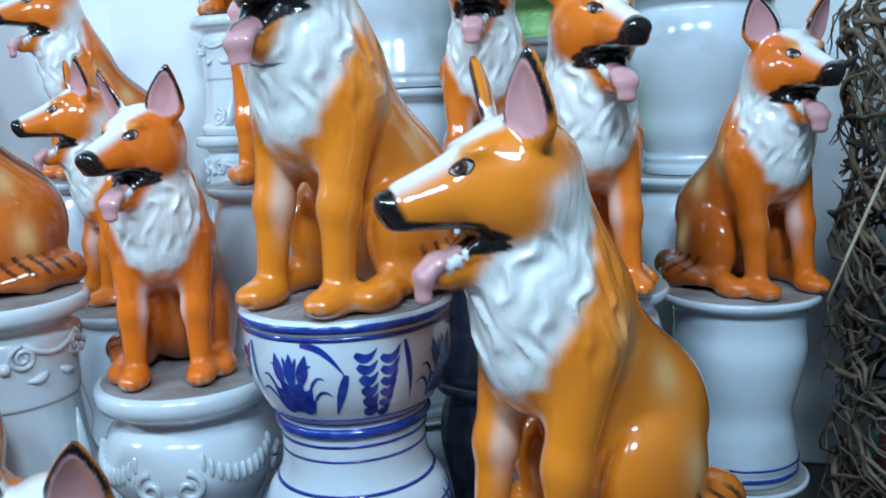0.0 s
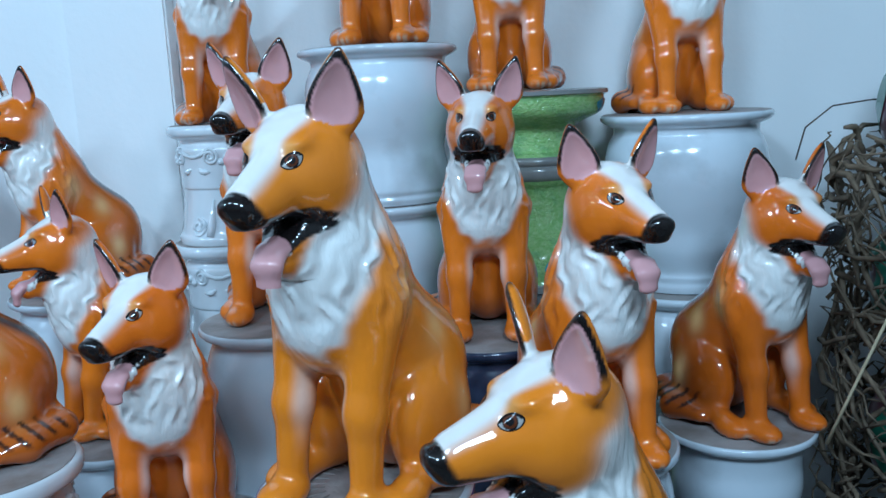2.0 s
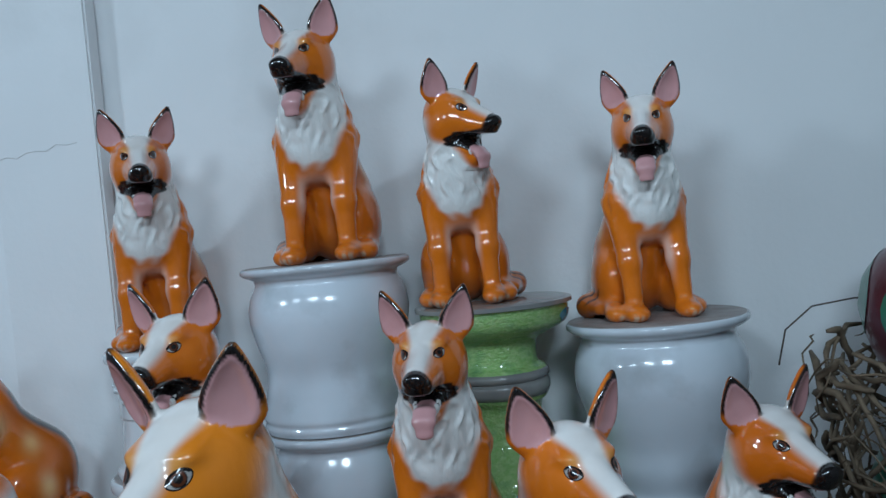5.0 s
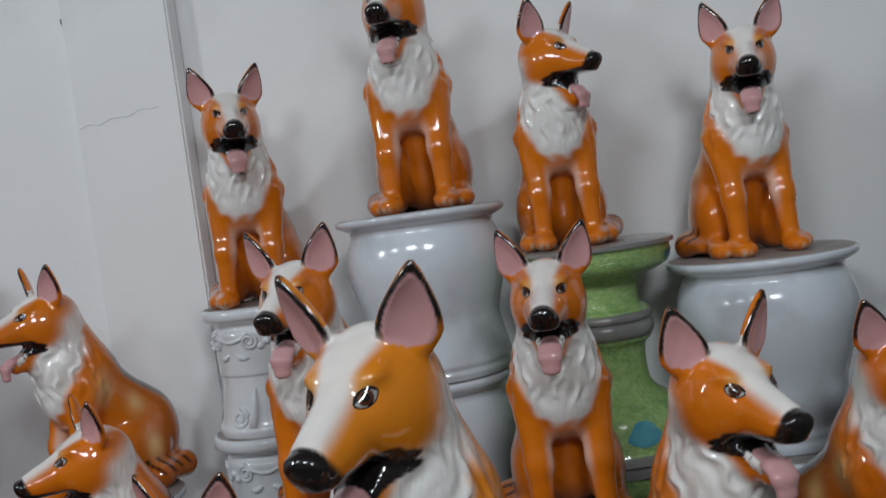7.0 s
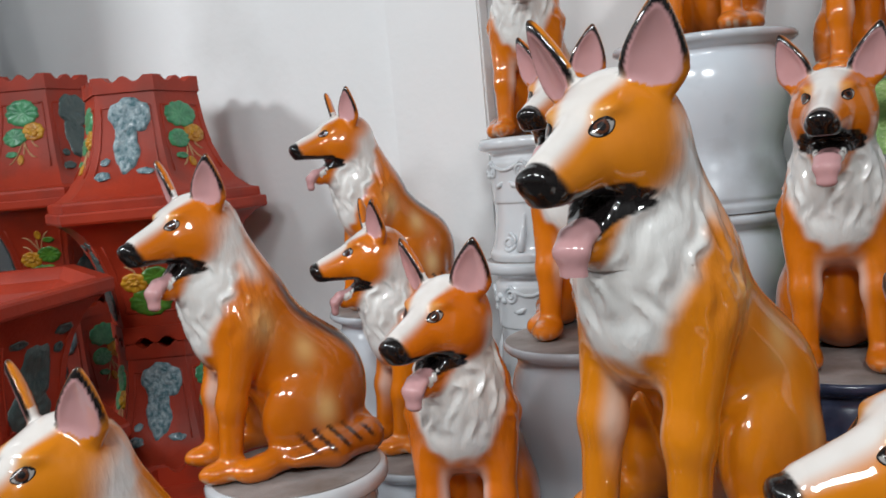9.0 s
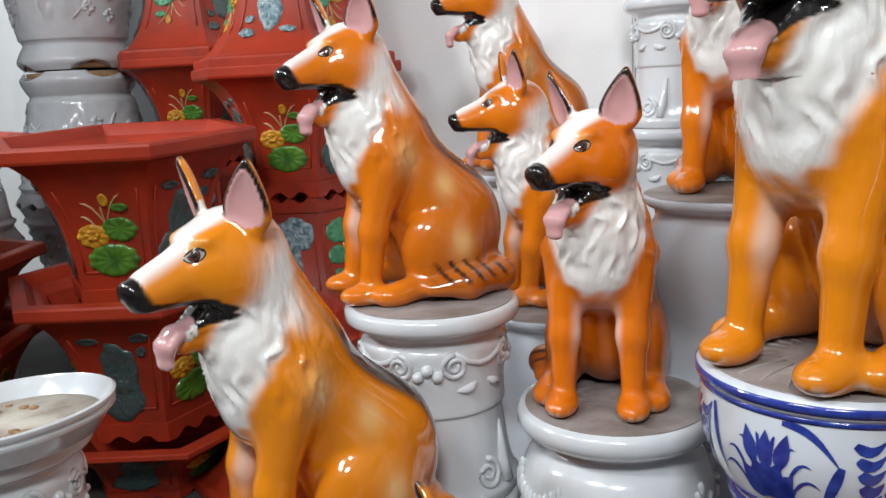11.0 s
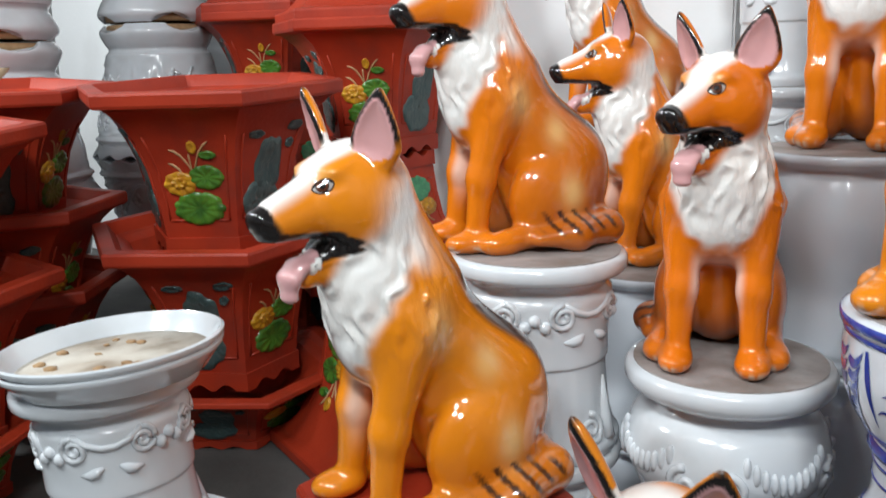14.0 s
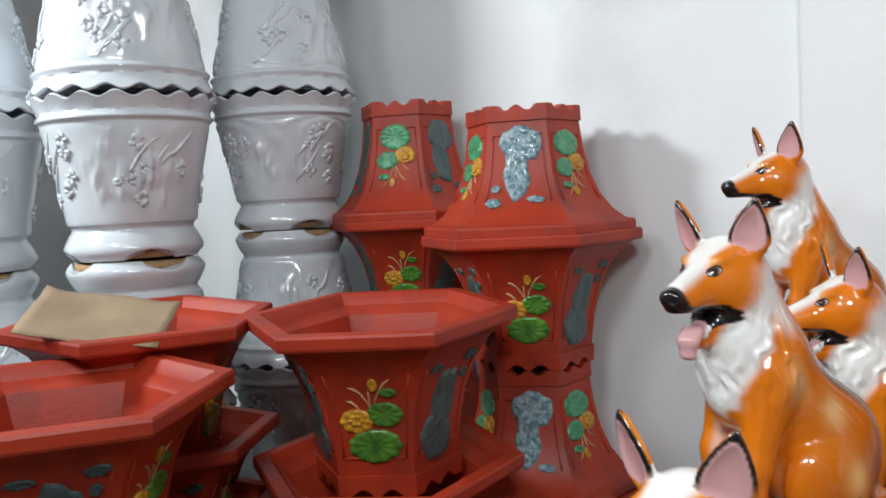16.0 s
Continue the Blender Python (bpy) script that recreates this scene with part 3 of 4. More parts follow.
# ---- stands and stools ----
def turned_stand(name, x, y, top, profile, mat, label, category, top_r, dusty=M_DUSTY, spin=0, bands=(), band_mat=None, group="pottery stands"):
    """A stand whose profile runs from its foot at height 0 to its top; it hangs down from the height top."""
    high = profile[-1][1]
    ob = thing(name, pose(x, y, top - high, 0, 0, spin), label, category, group)
    part("body", lathe(profile), mat, ob)
    bm = lathe([(0.001, high - 0.004), (top_r, high - 0.004), (top_r, high + 0.001), (top_r - 0.004, high + 0.002), (0.001, high + 0.002)], 56)
    part("top_plate", bm, dusty, ob, "dusty top", angle=40)
    for z, w in bands:
        r = radius_at(profile, z)
        r2 = radius_at(profile, z + w)
        part("painted_band", lathe([(r + 0.0012, z), (r2 + 0.0012, z + w)], 72), band_mat or M_BLUE, ob, "painted line")
    return ob


def vase_profile(r, h, bulge=0.94, waist=0.79, foot=0.88):
    k = h / 0.36
    body = [(foot * 0.97, 0), (foot, 0.012), (foot * 0.985, 0.022), (foot, 0.032), (foot * 0.985, 0.046), (waist + 0.35 * (foot - waist), 0.085), (waist, 0.13), (waist + 0.6 * (bulge - waist), 0.19), (bulge, 0.245), (bulge * 0.975, 0.29), (0.84, 0.322)]
    return [(q * r, z * k) for q, z in smooth_profile(body, 5) + [(0.85, 0.334), (0.96, 0.343), (1, 0.349), (1, 0.356), (0.985, 0.36)]]


def stacked(name, x, y, top, r, mat, label, first=0.36, shape=(0.94, 0.79, 0.88), foot_line=False):
    """Upper stand and the pieces below it, down to the floor."""
    turned_stand(name, x, y, top, vase_profile(r, first, *shape), mat, label, "pottery stand", r * 0.97, bands=((0.012, 0.008), (0.036, 0.004)) if foot_line else ())
    z = top - first - 0.004
    while z > 0.05:
        h = z if z < 0.48 else min(0.4, z - 0.1)
        turned_stand("vase_stand", x, y, z, vase_profile(r * 0.9, h, *shape), mat, "bluish white glazed vase stand under another one", "pottery stand", r * 0.86)
        z -= h + 0.004


stacked("vase_stand", -0.105, 2.165, 1.395, 0.19, M_GREYW, "tall bluish white glazed vase stand with flared rim")
stacked("vase_stand", 0.59, 2.01, 1.213, 0.192, M_GREYW, "broad bluish white glazed vase stand with flared rim", 0.40, (0.95, 0.76, 0.66))
stacked("vase_stand", 0.565, 1.645, 0.612, 0.152, M_GREYW, "white glazed waisted stool with blue foot line", 0.37, (0.84, 0.68, 0.77), True)
stacked("vase_stand", 0.22, 1.44, 0.68, 0.15, M_GREYW, "white glazed stool under a dog statue", 0.37)
stacked("vase_stand", -0.345, 1.77, 0.85, 0.15, M_GREYW, "white glazed waisted stool behind the tall dog", 0.37)
stacked("vase_stand", -0.72, 1.90, 0.58, 0.15, M_GREYW, "white glazed stool behind other stands", 0.37)
stacked("vase_stand", -0.88, 2.20, 0.845, 0.16, M_GREYW, "white glazed stool beside the pillar", 0.37)
stacked("vase_stand", 0.14, 1.055, 0.415, 0.18, M_RED, "red painted stand under the amber dog", 0.37)
stacked("vase_stand", 0.09, 1.76, 0.795, 0.15, M_DARK, "dark indigo glazed stool with striped top", 0.37)

# green crackled stand in tiers
TIER = smooth_profile([(0.10, 0), (0.105, 0.02), (0.10, 0.04), (0.085, 0.06), (0.085, 0.12), (0.10, 0.15), (0.145, 0.185), (0.158, 0.22), (0.160, 0.255)], 5) + [(0.168, 0.262), (0.168, 0.275), (0.160, 0.28)]


def green_stand(x, y, top, label):
    ob = thing("green_stand", pose(x, y, top - 0.28), label, "pottery stand", "green stands")
    part("body", lathe(TIER), M_LIME, ob, "green crackled glaze")
    part("rim", lathe([(0.1605, 0.256), (0.1695, 0.262), (0.1695, 0.276), (0.158, 0.2815), (0.001, 0.2815)], 64), M_OLIVE, ob, "grey-brown rim", angle=50)
    part("foot_ring", lathe([(0.103, 0.0), (0.108, 0.01), (0.108, 0.022), (0.1035, 0.034)], 64), M_OLIVE, ob)
    for a in (-0.75, 1.1, 3.0):
        bm = bmesh.new()
        ring = []
        for k in range(14):
            t = 2 * math.pi * k / 14
            ring.append(bm.verts.new(on_turned(TIER, a + 0.22 * math.cos(t) * (1 + 0.2 * math.sin(3 * t)), 0.215 + 0.026 * math.sin(t), 0.0025)))
        mid = bm.verts.new(on_turned(TIER, a, 0.215, 0.0035))
        for k in range(14):
            bm.faces.new((mid, ring[k], ring[(k + 1) % 14]))
        part("turquoise_patch", bm, M_AQUA, ob, "turquoise glazed patch")
    return ob


for z, flip, tall in ((1.28, False, 0.6), (1.112, True, 1.0), (0.832, False, 1.0), (0.552, True, 1.0), (0.272, False, 0.97)):
    ob = green_stand(0.25, 2.06, z, "green crackled glazed stand with grey rim")
    ob.matrix_world = (pose(0.25, 2.06, z, 180) if flip else pose(0.25, 2.06, z - 0.2815 * tall)) @ Matrix.Diagonal((1, 1, tall, 1))


# blue and white painted stand
BLUEPOT = smooth_profile([(0.136, 0), (0.146, 0.02), (0.146, 0.05), (0.136, 0.08), (0.119, 0.105), (0.112, 0.13), (0.111, 0.16), (0.113, 0.182), (0.119, 0.194), (0.114, 0.205), (0.128, 0.222), (0.146, 0.255), (0.156, 0.295), (0.156, 0.35)], 5) + [(0.161, 0.354), (0.161, 0.366), (0.154, 0.37)]


def stroke(bm, profile, a0, z0, a1, z1, width, bend=0.0, n=9, lift=0.0011):
    """A brush stroke laid on a turned surface."""
    left, right = [], []
    for i in range(n):
        t = i / (n - 1)
        a, z = a0 + (a1 - a0) * t, z0 + (z1 - z0) * t + bend * math.sin(math.pi * t)
        w = width * (math.sin(math.pi * min(1, 0.12 + 0.88 * t) ** 0.8) + 0.05)
        r = radius_at(profile, z)
        dx, dz = (a1 - a0) * r, (z1 - z0) + bend * math.pi * math.cos(math.pi * t)
        ln = math.hypot(dx, dz) or 1
        nx, nz = -dz / ln * w, dx / ln * w
        left.append(bm.verts.new(on_turned(profile, a + nx / r, z + nz, lift)))
        right.append(bm.verts.new(on_turned(profile, a - nx / r, z - nz, lift)))
    for i in range(n - 1):
        bm.faces.new((left[i], left[i + 1], right[i + 1], right[i]))


def blue_stand(x, y, top, spin, label):
    ob = thing("blue_painted_stand", pose(x, y, top - 0.37, 0, 0, spin), label, "pottery stand", "pottery stands")
    part("body", lathe(BLUEPOT, 96), M_GREYW, ob)
    part("top_plate", lathe([(0.001, 0.369), (0.150, 0.369), (0.150, 0.372), (0.001, 0.372)], 64), M_DUSTY, ob, "dusty grey top with carved swirls", angle=40)
    for k in range(26):
        bm = bmesh.new()
        a = 2 * math.pi * k / 26
        tube(bm, [(r * math.sin(a + 2.5 * r), -r * math.cos(a + 2.5 * r), 0.372) for r in (0.06, 0.085, 0.11, 0.138)], [0.001, 0.0025, 0.0028, 0.001], 6)
        part("carved_ridge", bm, M_DUSTY, ob)
    for z, w, lift in ((0.3545, 0.011, 0.0012), (0.342, 0.006, 0.0012), (0.186, 0.016, 0.0012), (0.172, 0.004, 0.0012), (0.207, 0.004, 0.0012), (0.219, 0.003, 0.0012), (0.15, 0.003, 0.0012), (0.10, 0.004, 0.0012), (0.062, 0.003, 0.0012), (0.018, 0.006, 0.0012)):
        part("painted_band", lathe([(radius_at(BLUEPOT, z) + lift, z), (radius_at(BLUEPOT, z + w / 2) + lift, z + w / 2), (radius_at(BLUEPOT, z + w) + lift, z + w)], 96), M_BLUE, ob, "cobalt blue line")
    for k in range(4):
        a = math.pi * k / 2
        bm = bmesh.new()
        for j in range(7):                      # lotus: fat dark petals in a fan
            t = -1.25 + 2.5 * j / 6
            stroke(bm, BLUEPOT, a + 0.05 * math.sin(t), 0.236, a + (0.23 + 0.04 * (j % 2)) * math.sin(t), 0.240 + 0.052 * math.cos(t), 0.0125, 0.003)
        part("painted_blossom", bm, M_BLUE, ob, "cobalt blue brushed lotus")
        bm = bmesh.new()
        for j in range(8):                      # fine stamens round it
            t = -1.35 + 2.7 * j / 7
            stroke(bm, BLUEPOT, a + 0.20 * math.sin(t), 0.245 + 0.04 * math.cos(t), a + 0.40 * math.sin(t), 0.248 + 0.072 * math.cos(t), 0.0022, 0.012)
        for j in (-1, 0, 1):
            stroke(bm, BLUEPOT, a + 0.10 * j, 0.285, a + 0.16 * j, 0.325, 0.0085)
        tagged(part("painted_stroke", bm, M_BLUE, ob, "fine cobalt blue strokes"), kind="stuff")
        for a0, z0, a1, z1, w, bend in ((-0.50, 0.335, -0.42, 0.245, 0.004, 0.0), (0.12, 0.338, 0.52, 0.292, 0.0045, 0.014), (0.52, 0.296, 0.40, 0.232, 0.006, 0.0)):
            bm = bmesh.new()                    # scroll round the lotus
            stroke(bm, BLUEPOT, a + a0, z0, a + a1, z1, w, bend, 13)
            part("painted_scroll", bm, M_BLUE, ob, "cobalt blue brushed scroll")
        bm = bmesh.new()
        for j in range(6):                      # fishbone leaves
            z = 0.328 - 0.0165 * j
            stroke(bm, BLUEPOT, a + 0.60 + 0.02 * j, z - 0.004, a + 0.80, z + 0.002, 0.0060 + 0.0006 * j, -0.010)
            stroke(bm, BLUEPOT, a + 0.83, z - 0.010, a + 1.03 - 0.02 * j, z + 0.004, 0.0062, -0.012)
        tagged(part("painted_spray", bm, M_BLUE, ob, "cobalt blue brushed leaves"), kind="stuff")
        bm = bmesh.new()
        for j in range(7):
            stroke(bm, BLUEPOT, a + 0.3, 0.028, a + 0.3 + 0.42 * math.sin(-1.3 + 0.43 * j), 0.030 + 0.052 * math.cos(-1.3 + 0.43 * j), 0.0050)
            stroke(bm, BLUEPOT, a + 1.1, 0.075, a + 1.1 + 0.32 * math.sin(-1.3 + 0.43 * j), 0.072 - 0.045 * math.cos(-1.3 + 0.43 * j), 0.0035)
        tagged(part("painted_tuft", bm, M_BLUE, ob, "cobalt blue brushed leaves"), kind="stuff")
    return ob


blue_stand(-0.16, 1.268, 0.715, -25, "white stand with cobalt blue painted flowers and bands")
blue_stand(-0.16, 1.268, 0.343, 10, "white stand with cobalt blue painted flowers, lower one")


# scrolled column stands
COLUMN = smooth_profile([(0.148, 0), (0.152, 0.02), (0.142, 0.038), (0.133, 0.075), (0.127, 0.13), (0.125, 0.17)], 5) + \
    smooth_profile([(0.129, 0.172), (0.130, 0.178), (0.130, 0.21), (0.134, 0.262), (0.136, 0.29), (0.124, 0.306), (0.132, 0.318), (0.150, 0.326)], 4) + [(0.158, 0.33), (0.162, 0.336), (0.162, 0.352), (0.156, 0.36)]


def spiral(bm, profile, a0, z0, turns, size, flip, thick):
    pts = []
    for i in range(26):
        t = i / 25
        r = size * (1 - 0.82 * t)
        w = 2 * math.pi * turns * t * flip
        z = z0 + r * math.cos(w)
        pts.append(on_turned(profile, a0 + r * math.sin(w) / max(radius_at(profile, z), 0.05), z, 0.001))
    tube(bm, pts, [thick * (1 - 0.3 * i / 25) for i in range(26)], 7)


def column_stand(x, y, top, spin, scale, label, mat=M_WHITE, lean=(0, 0), dusty=M_DUSTY):
    ob = thing("column_stand", pose(x, y, top - 0.36 * scale, lean[0], lean[1], spin) @ Matrix.Scale(scale, 4), label, "pottery stand", "column stands")
    part("body", lathe(COLUMN, 80, lambda r, z, a, i: (r * (1 + (0.003 * math.sin(24 * a) if 0.04 < z < 0.165 else 0)), z)), mat, ob)
    part("top_plate", lathe([(0.001, 0.357), (0.150, 0.357), (0.150, 0.362), (0.001, 0.362)], 56), dusty, ob, "dusty top", angle=40)
    for k in range(4):
        a = math.pi / 4 + k * math.pi / 2
        for f in (-1, 1):
            bm = bmesh.new()
            spiral(bm, COLUMN, a + 0.42 * f, 0.268, 1.9, 0.024, f, 0.0058)
            part("volute", bm, mat, ob)
        bm = bmesh.new()
        tube(bm, [on_turned(COLUMN, a + 0.42 * t, 0.292 - 0.018 * (1 - t * t) * 1.4, 0.001) for t in (-1, -0.6, -0.2, 0.2, 0.6, 1)], 0.0055, 7)
        part("scroll_band", bm, mat, ob)
        bm = bmesh.new()
        for j in range(3):
            p = on_turned(COLUMN, a + math.pi / 4 + 0.13 * (j - 1), 0.252 + 0.012 * (j % 2), 0)
            bmesh.ops.create_icosphere(bm, subdivisions=2, radius=0.011, matrix=Matrix.Translation(p))
        part("bead_relief", bm, mat, ob)
        for f in (-1, 1):
            bm = bmesh.new()
            tube(bm, [on_turned(COLUMN, a + f * (0.1 + 0.3 * t), 0.232 - 0.03 * t + 0.02 * t * t, 0) for t in (0, 0.3, 0.6, 1)], [0.003, 0.009, 0.008, 0.002], 7)
            part("leaf_relief", bm, mat, ob)
        bm = bmesh.new()
        spiral(bm, COLUMN, a, 0.055, 1.7, 0.028, 1, 0.006)
        part("foot_volute", bm, mat, ob)
        bm = bmesh.new()
        tube(bm, [on_turned(COLUMN, a + 0.3 + 0.1 * t, 0.03 + 0.11 * t, 0) for t in (0, 0.3, 0.6, 1)], [0.012, 0.013, 0.01, 0.003], 8)
        part("leaf_relief", bm, mat, ob)
    return ob


column_stand(-0.82, 1.505, 0.69, 20, 0.97, "white glazed column stand with scroll reliefs")
column_stand(-0.82, 1.505, 0.338, 50, 0.93, "white glazed column stand, lower one of two")
column_stand(-0.515, 2.30, 1.235, 15, 0.82, "white glazed column stand with scroll reliefs beside pillar")
column_stand(-0.52, 2.30, 0.938, 40, 0.86, "white glazed column stand below another")
column_stand(-0.52, 2.30, 0.626, 10, 0.9, "white glazed column stand below another")
column_stand(-0.52, 2.30, 0.30, 30, 0.83, "white glazed column stand below another")
column_stand(-1.30, 0.985, 0.567, 0, 0.855, "white glazed column stand carrying dirty saucers", lean=(0, -4), dusty=M_WHITE)


# stool with beads and a mask
STOOL = smooth_profile([(0.13, 0), (0.135, 0.02), (0.115, 0.05), (0.105, 0.09), (0.13, 0.15), (0.158, 0.20), (0.163, 0.235), (0.150, 0.28), (0.125, 0.305)], 6) + [(0.122, 0.312), (0.135, 0.32), (0.158, 0.332), (0.166, 0.345), (0.166, 0.36), (0.160, 0.37)]


def bead_stool(x, y, top, spin, label):
    ob = thing("bead_stool", pose(x, y, top - 0.37, 0, 0, spin), label, "pottery stool", "pottery stands")
    part("body", lathe(STOOL, 88), M_WHITE, ob)
    part("top_plate", lathe([(0.001, 0.3675), (0.152, 0.3675), (0.152, 0.372), (0.001, 0.372)], 56), M_DUSTY, ob, "dusty grey top", angle=40)
    for k in range(4):
        a = k * math.pi / 2
        for j in range(11):
            bm = bmesh.new()
            t = (j - 5) / 5
            p = on_turned(STOOL, a + math.pi / 4 + 0.42 * t, 0.225 + 0.03 * t * t, 0)
            bmesh.ops.create_icosphere(bm, subdivisions=2, radius=0.009, matrix=Matrix.Translation(p) @ Matrix.Rotation(a + math.pi / 4 + 0.42 * t, 4, "Z") @ Matrix.Diagonal((0.65, 0.8, 2.0, 1)))
            part("bead", bm, M_WHITE, ob)
        for f in (-1, 1):
            bm = bmesh.new()
            spiral(bm, STOOL, a + f * 0.2, 0.215, 1.2, 0.028, f, 0.007)
            part("mask_scroll", bm, M_WHITE, ob)
            bm = bmesh.new()
            tube(bm, [on_turned(STOOL, a + f * (0.03 + 0.12 * t), 0.20 - 0.09 * t + 0.05 * t * t, 0) for t in (0, 0.33, 0.66, 1)], [0.006, 0.010, 0.008, 0.004], 8)
            part("mask_fold", bm, M_WHITE, ob)
        bm = bmesh.new()
        tube(bm, [on_turned(STOOL, a, 0.2 - 0.15 * t, 0.006 * math.sin(3 * t)) for t in (0, 0.25, 0.5, 0.75, 1)], [0.012, 0.016, 0.014, 0.011, 0.008], 9)
        part("trunk_relief", bm, M_WHITE, ob)
    return ob


bead_stool(-0.49, 1.515, 0.53, 0, "white glazed bulbous stool with bead and mask reliefs")
turned_stand("low_base", -0.49, 1.515, 0.158, smooth_profile([(0.17, 0), (0.175, 0.05), (0.16, 0.1), (0.15, 0.156)], 5), M_WHITE, "white glazed low base under the stool", "pottery base", 0.14)


# saucers on and beside the column stand
def saucer(x, y, z, r, label, lean=(0, 0), dirty=False):
    ob = thing("saucer", pose(x, y, z, lean[0], lean[1], 0), label, "saucer", "white saucers")
    part("dish", lathe([(r * 0.80, 0), (r * 0.84, 0.002), (r * 0.95, 0.026), (r * 0.985, 0.031), (r, 0.034), (r, 0.039), (r * 0.975, 0.041), (r * 0.945, 0.036), (r * 0.86, 0.012), (r * 0.84, 0.010), (0.001, 0.010)], 80), M_WHITE, ob, angle=50)
    if dirty:
        bm = lathe([(0.001, 0.010), (r * 0.846, 0.010), (r * 0.846, 0.0115), (0.001, 0.0125)], 60)
        part("dried_mud", bm, M_MUD, ob, "dry cracked mud")
        for k in range(26):
            a, q = random.random() * 6.3, r * 0.7 * math.sqrt(random.random())
            if k < 14:
                a, q = 0.9 + random.gauss(0, 0.25), r * (0.45 + random.gauss(0, 0.08))
            bm = bmesh.new()
            bmesh.ops.create_icosphere(bm, subdivisions=1, radius=0.0045 + 0.005 * random.random(), matrix=Matrix.Translation((q * math.sin(a), -q * math.cos(a), 0.013)) @ Matrix.Diagonal((1.4, 1, 0.5, 1)))
            for v in bm.verts:
                v.co += 0.002 * noise.noise_vector(v.co * 90)
            part("dirt_clod", bm, M_CLAY, ob, "dry dirt clod")
    return ob


M_MUD = surface("dry_mud", (0.62, 0.58, 0.51), (0.40, 0.33, 0.26), 9, 0.85, 0, 50, 0.4, (0.22, 0.17, 0.12), 14)
saucer(-1.298, 0.985, 0.567, 0.165, "white glazed saucer, lower of two", (0, -4))
saucer(-1.297, 0.985, 0.581, 0.166, "white glazed saucer with dry mud inside", (0, -4), True)
for k in range(11):
    saucer(-1.295 + 0.006 * math.sin(2.1 * k), 0.985 + 0.006 * math.cos(1.7 * k), 0.002 + 0.0232 * k, 0.19, "white glazed saucer in a stack under the column stand", (1.2 * math.sin(k), 1.2 * math.cos(1.3 * k)))


# ---- red six-sided pots ----
CORNERS = [(1, 0), (0.5, 0.866), (-0.5, 0.866), (-1, 0), (-0.5, -0.866), (0.5, -0.866)]


def hex_solid(profile, cols=1, wave=None):
    """Rings of an elongated hexagon; wave(u, i) lifts a ring's points along each side."""
    bm = bmesh.new()
    rings = []
    for i, (r, z) in enumerate(profile):
        ring = []
        for k in range(6):
            a, b = Vector(CORNERS[k]), Vector(CORNERS[(k + 1) % 6])
            for c in range(cols):
                u = c / cols
                p = a.lerp(b, u) * r
                ring.append(bm.verts.new((p.x, p.y, z + (wave(u, i) if wave else 0))))
        rings.append(ring)
    n = len(rings[0])
    for p, q in zip(rings, rings[1:]):
        for k in range(n):
            bm.faces.new((p[k], p[(k + 1) % n], q[(k + 1) % n], q[k]))
    return bm, rings


OUTER = [(0.190, 0.045), (0.194, 0.07), (0.203, 0.13), (0.222, 0.20), (0.252, 0.26), (0.290, 0.305), (0.326, 0.33)]


def outer_radius(z):
    return radius_at(OUTER, z)


def side_point(k, u, z, lift=0.0):
    a, b = Vector(CORNERS[k]), Vector(CORNERS[(k + 1) % 6])
    p = a.lerp(b, u) * outer_radius(z)
    e = (b - a).normalized()
    return Vector((p.x + e.y * lift, p.y - e.x * lift, z))


def blob(bm, k, u, z, su, sz, rough, seed, lift=0.0, thick=0.006, n=18, lobes=0):
    """A raised painted shape on side k of a pot."""
    rnd = random.Random(seed)
    ph = [rnd.random() * 6.3 for _ in range(4)]
    length = (Vector(CORNERS[(k + 1) % 6]) - Vector(CORNERS[k])).length * outer_radius(z)
    rims = []
    for f, h in ((1.0, 0.0), (0.95, 0.75), (0.78, 1.0), (0.5, 0.85), (0.18, 0.6)):
        ring = []
        for j in range(n):
            t = 2 * math.pi * j / n
            w = 1 + rough * (math.sin(2 * t + ph[0]) + 0.7 * math.sin(5 * t + ph[1]) + 0.5 * math.sin(9 * t + ph[2])) + (0.09 * abs(math.cos(lobes * t / 2)) if lobes else 0)
            ridge = 0.0016 * math.cos(lobes * t) if lobes else 0.0022 * math.sin(7 * t + 11 * f + ph[3])
            ring.append(bm.verts.new(side_point(k, u + f * w * su * math.cos(t) / length, min(0.325, max(0.05, z + f * w * sz * math.sin(t))), lift + thick * h - 0.0005 + (ridge if 0.2 < f < 0.9 else 0))))
        rims.append(ring)
    for p, q in zip(rims, rims[1:]):
        for j in range(n):
            bm.faces.new((p[j], p[(j + 1) % n], q[(j + 1) % n], q[j]))
    bm.faces.new(rims[-1])


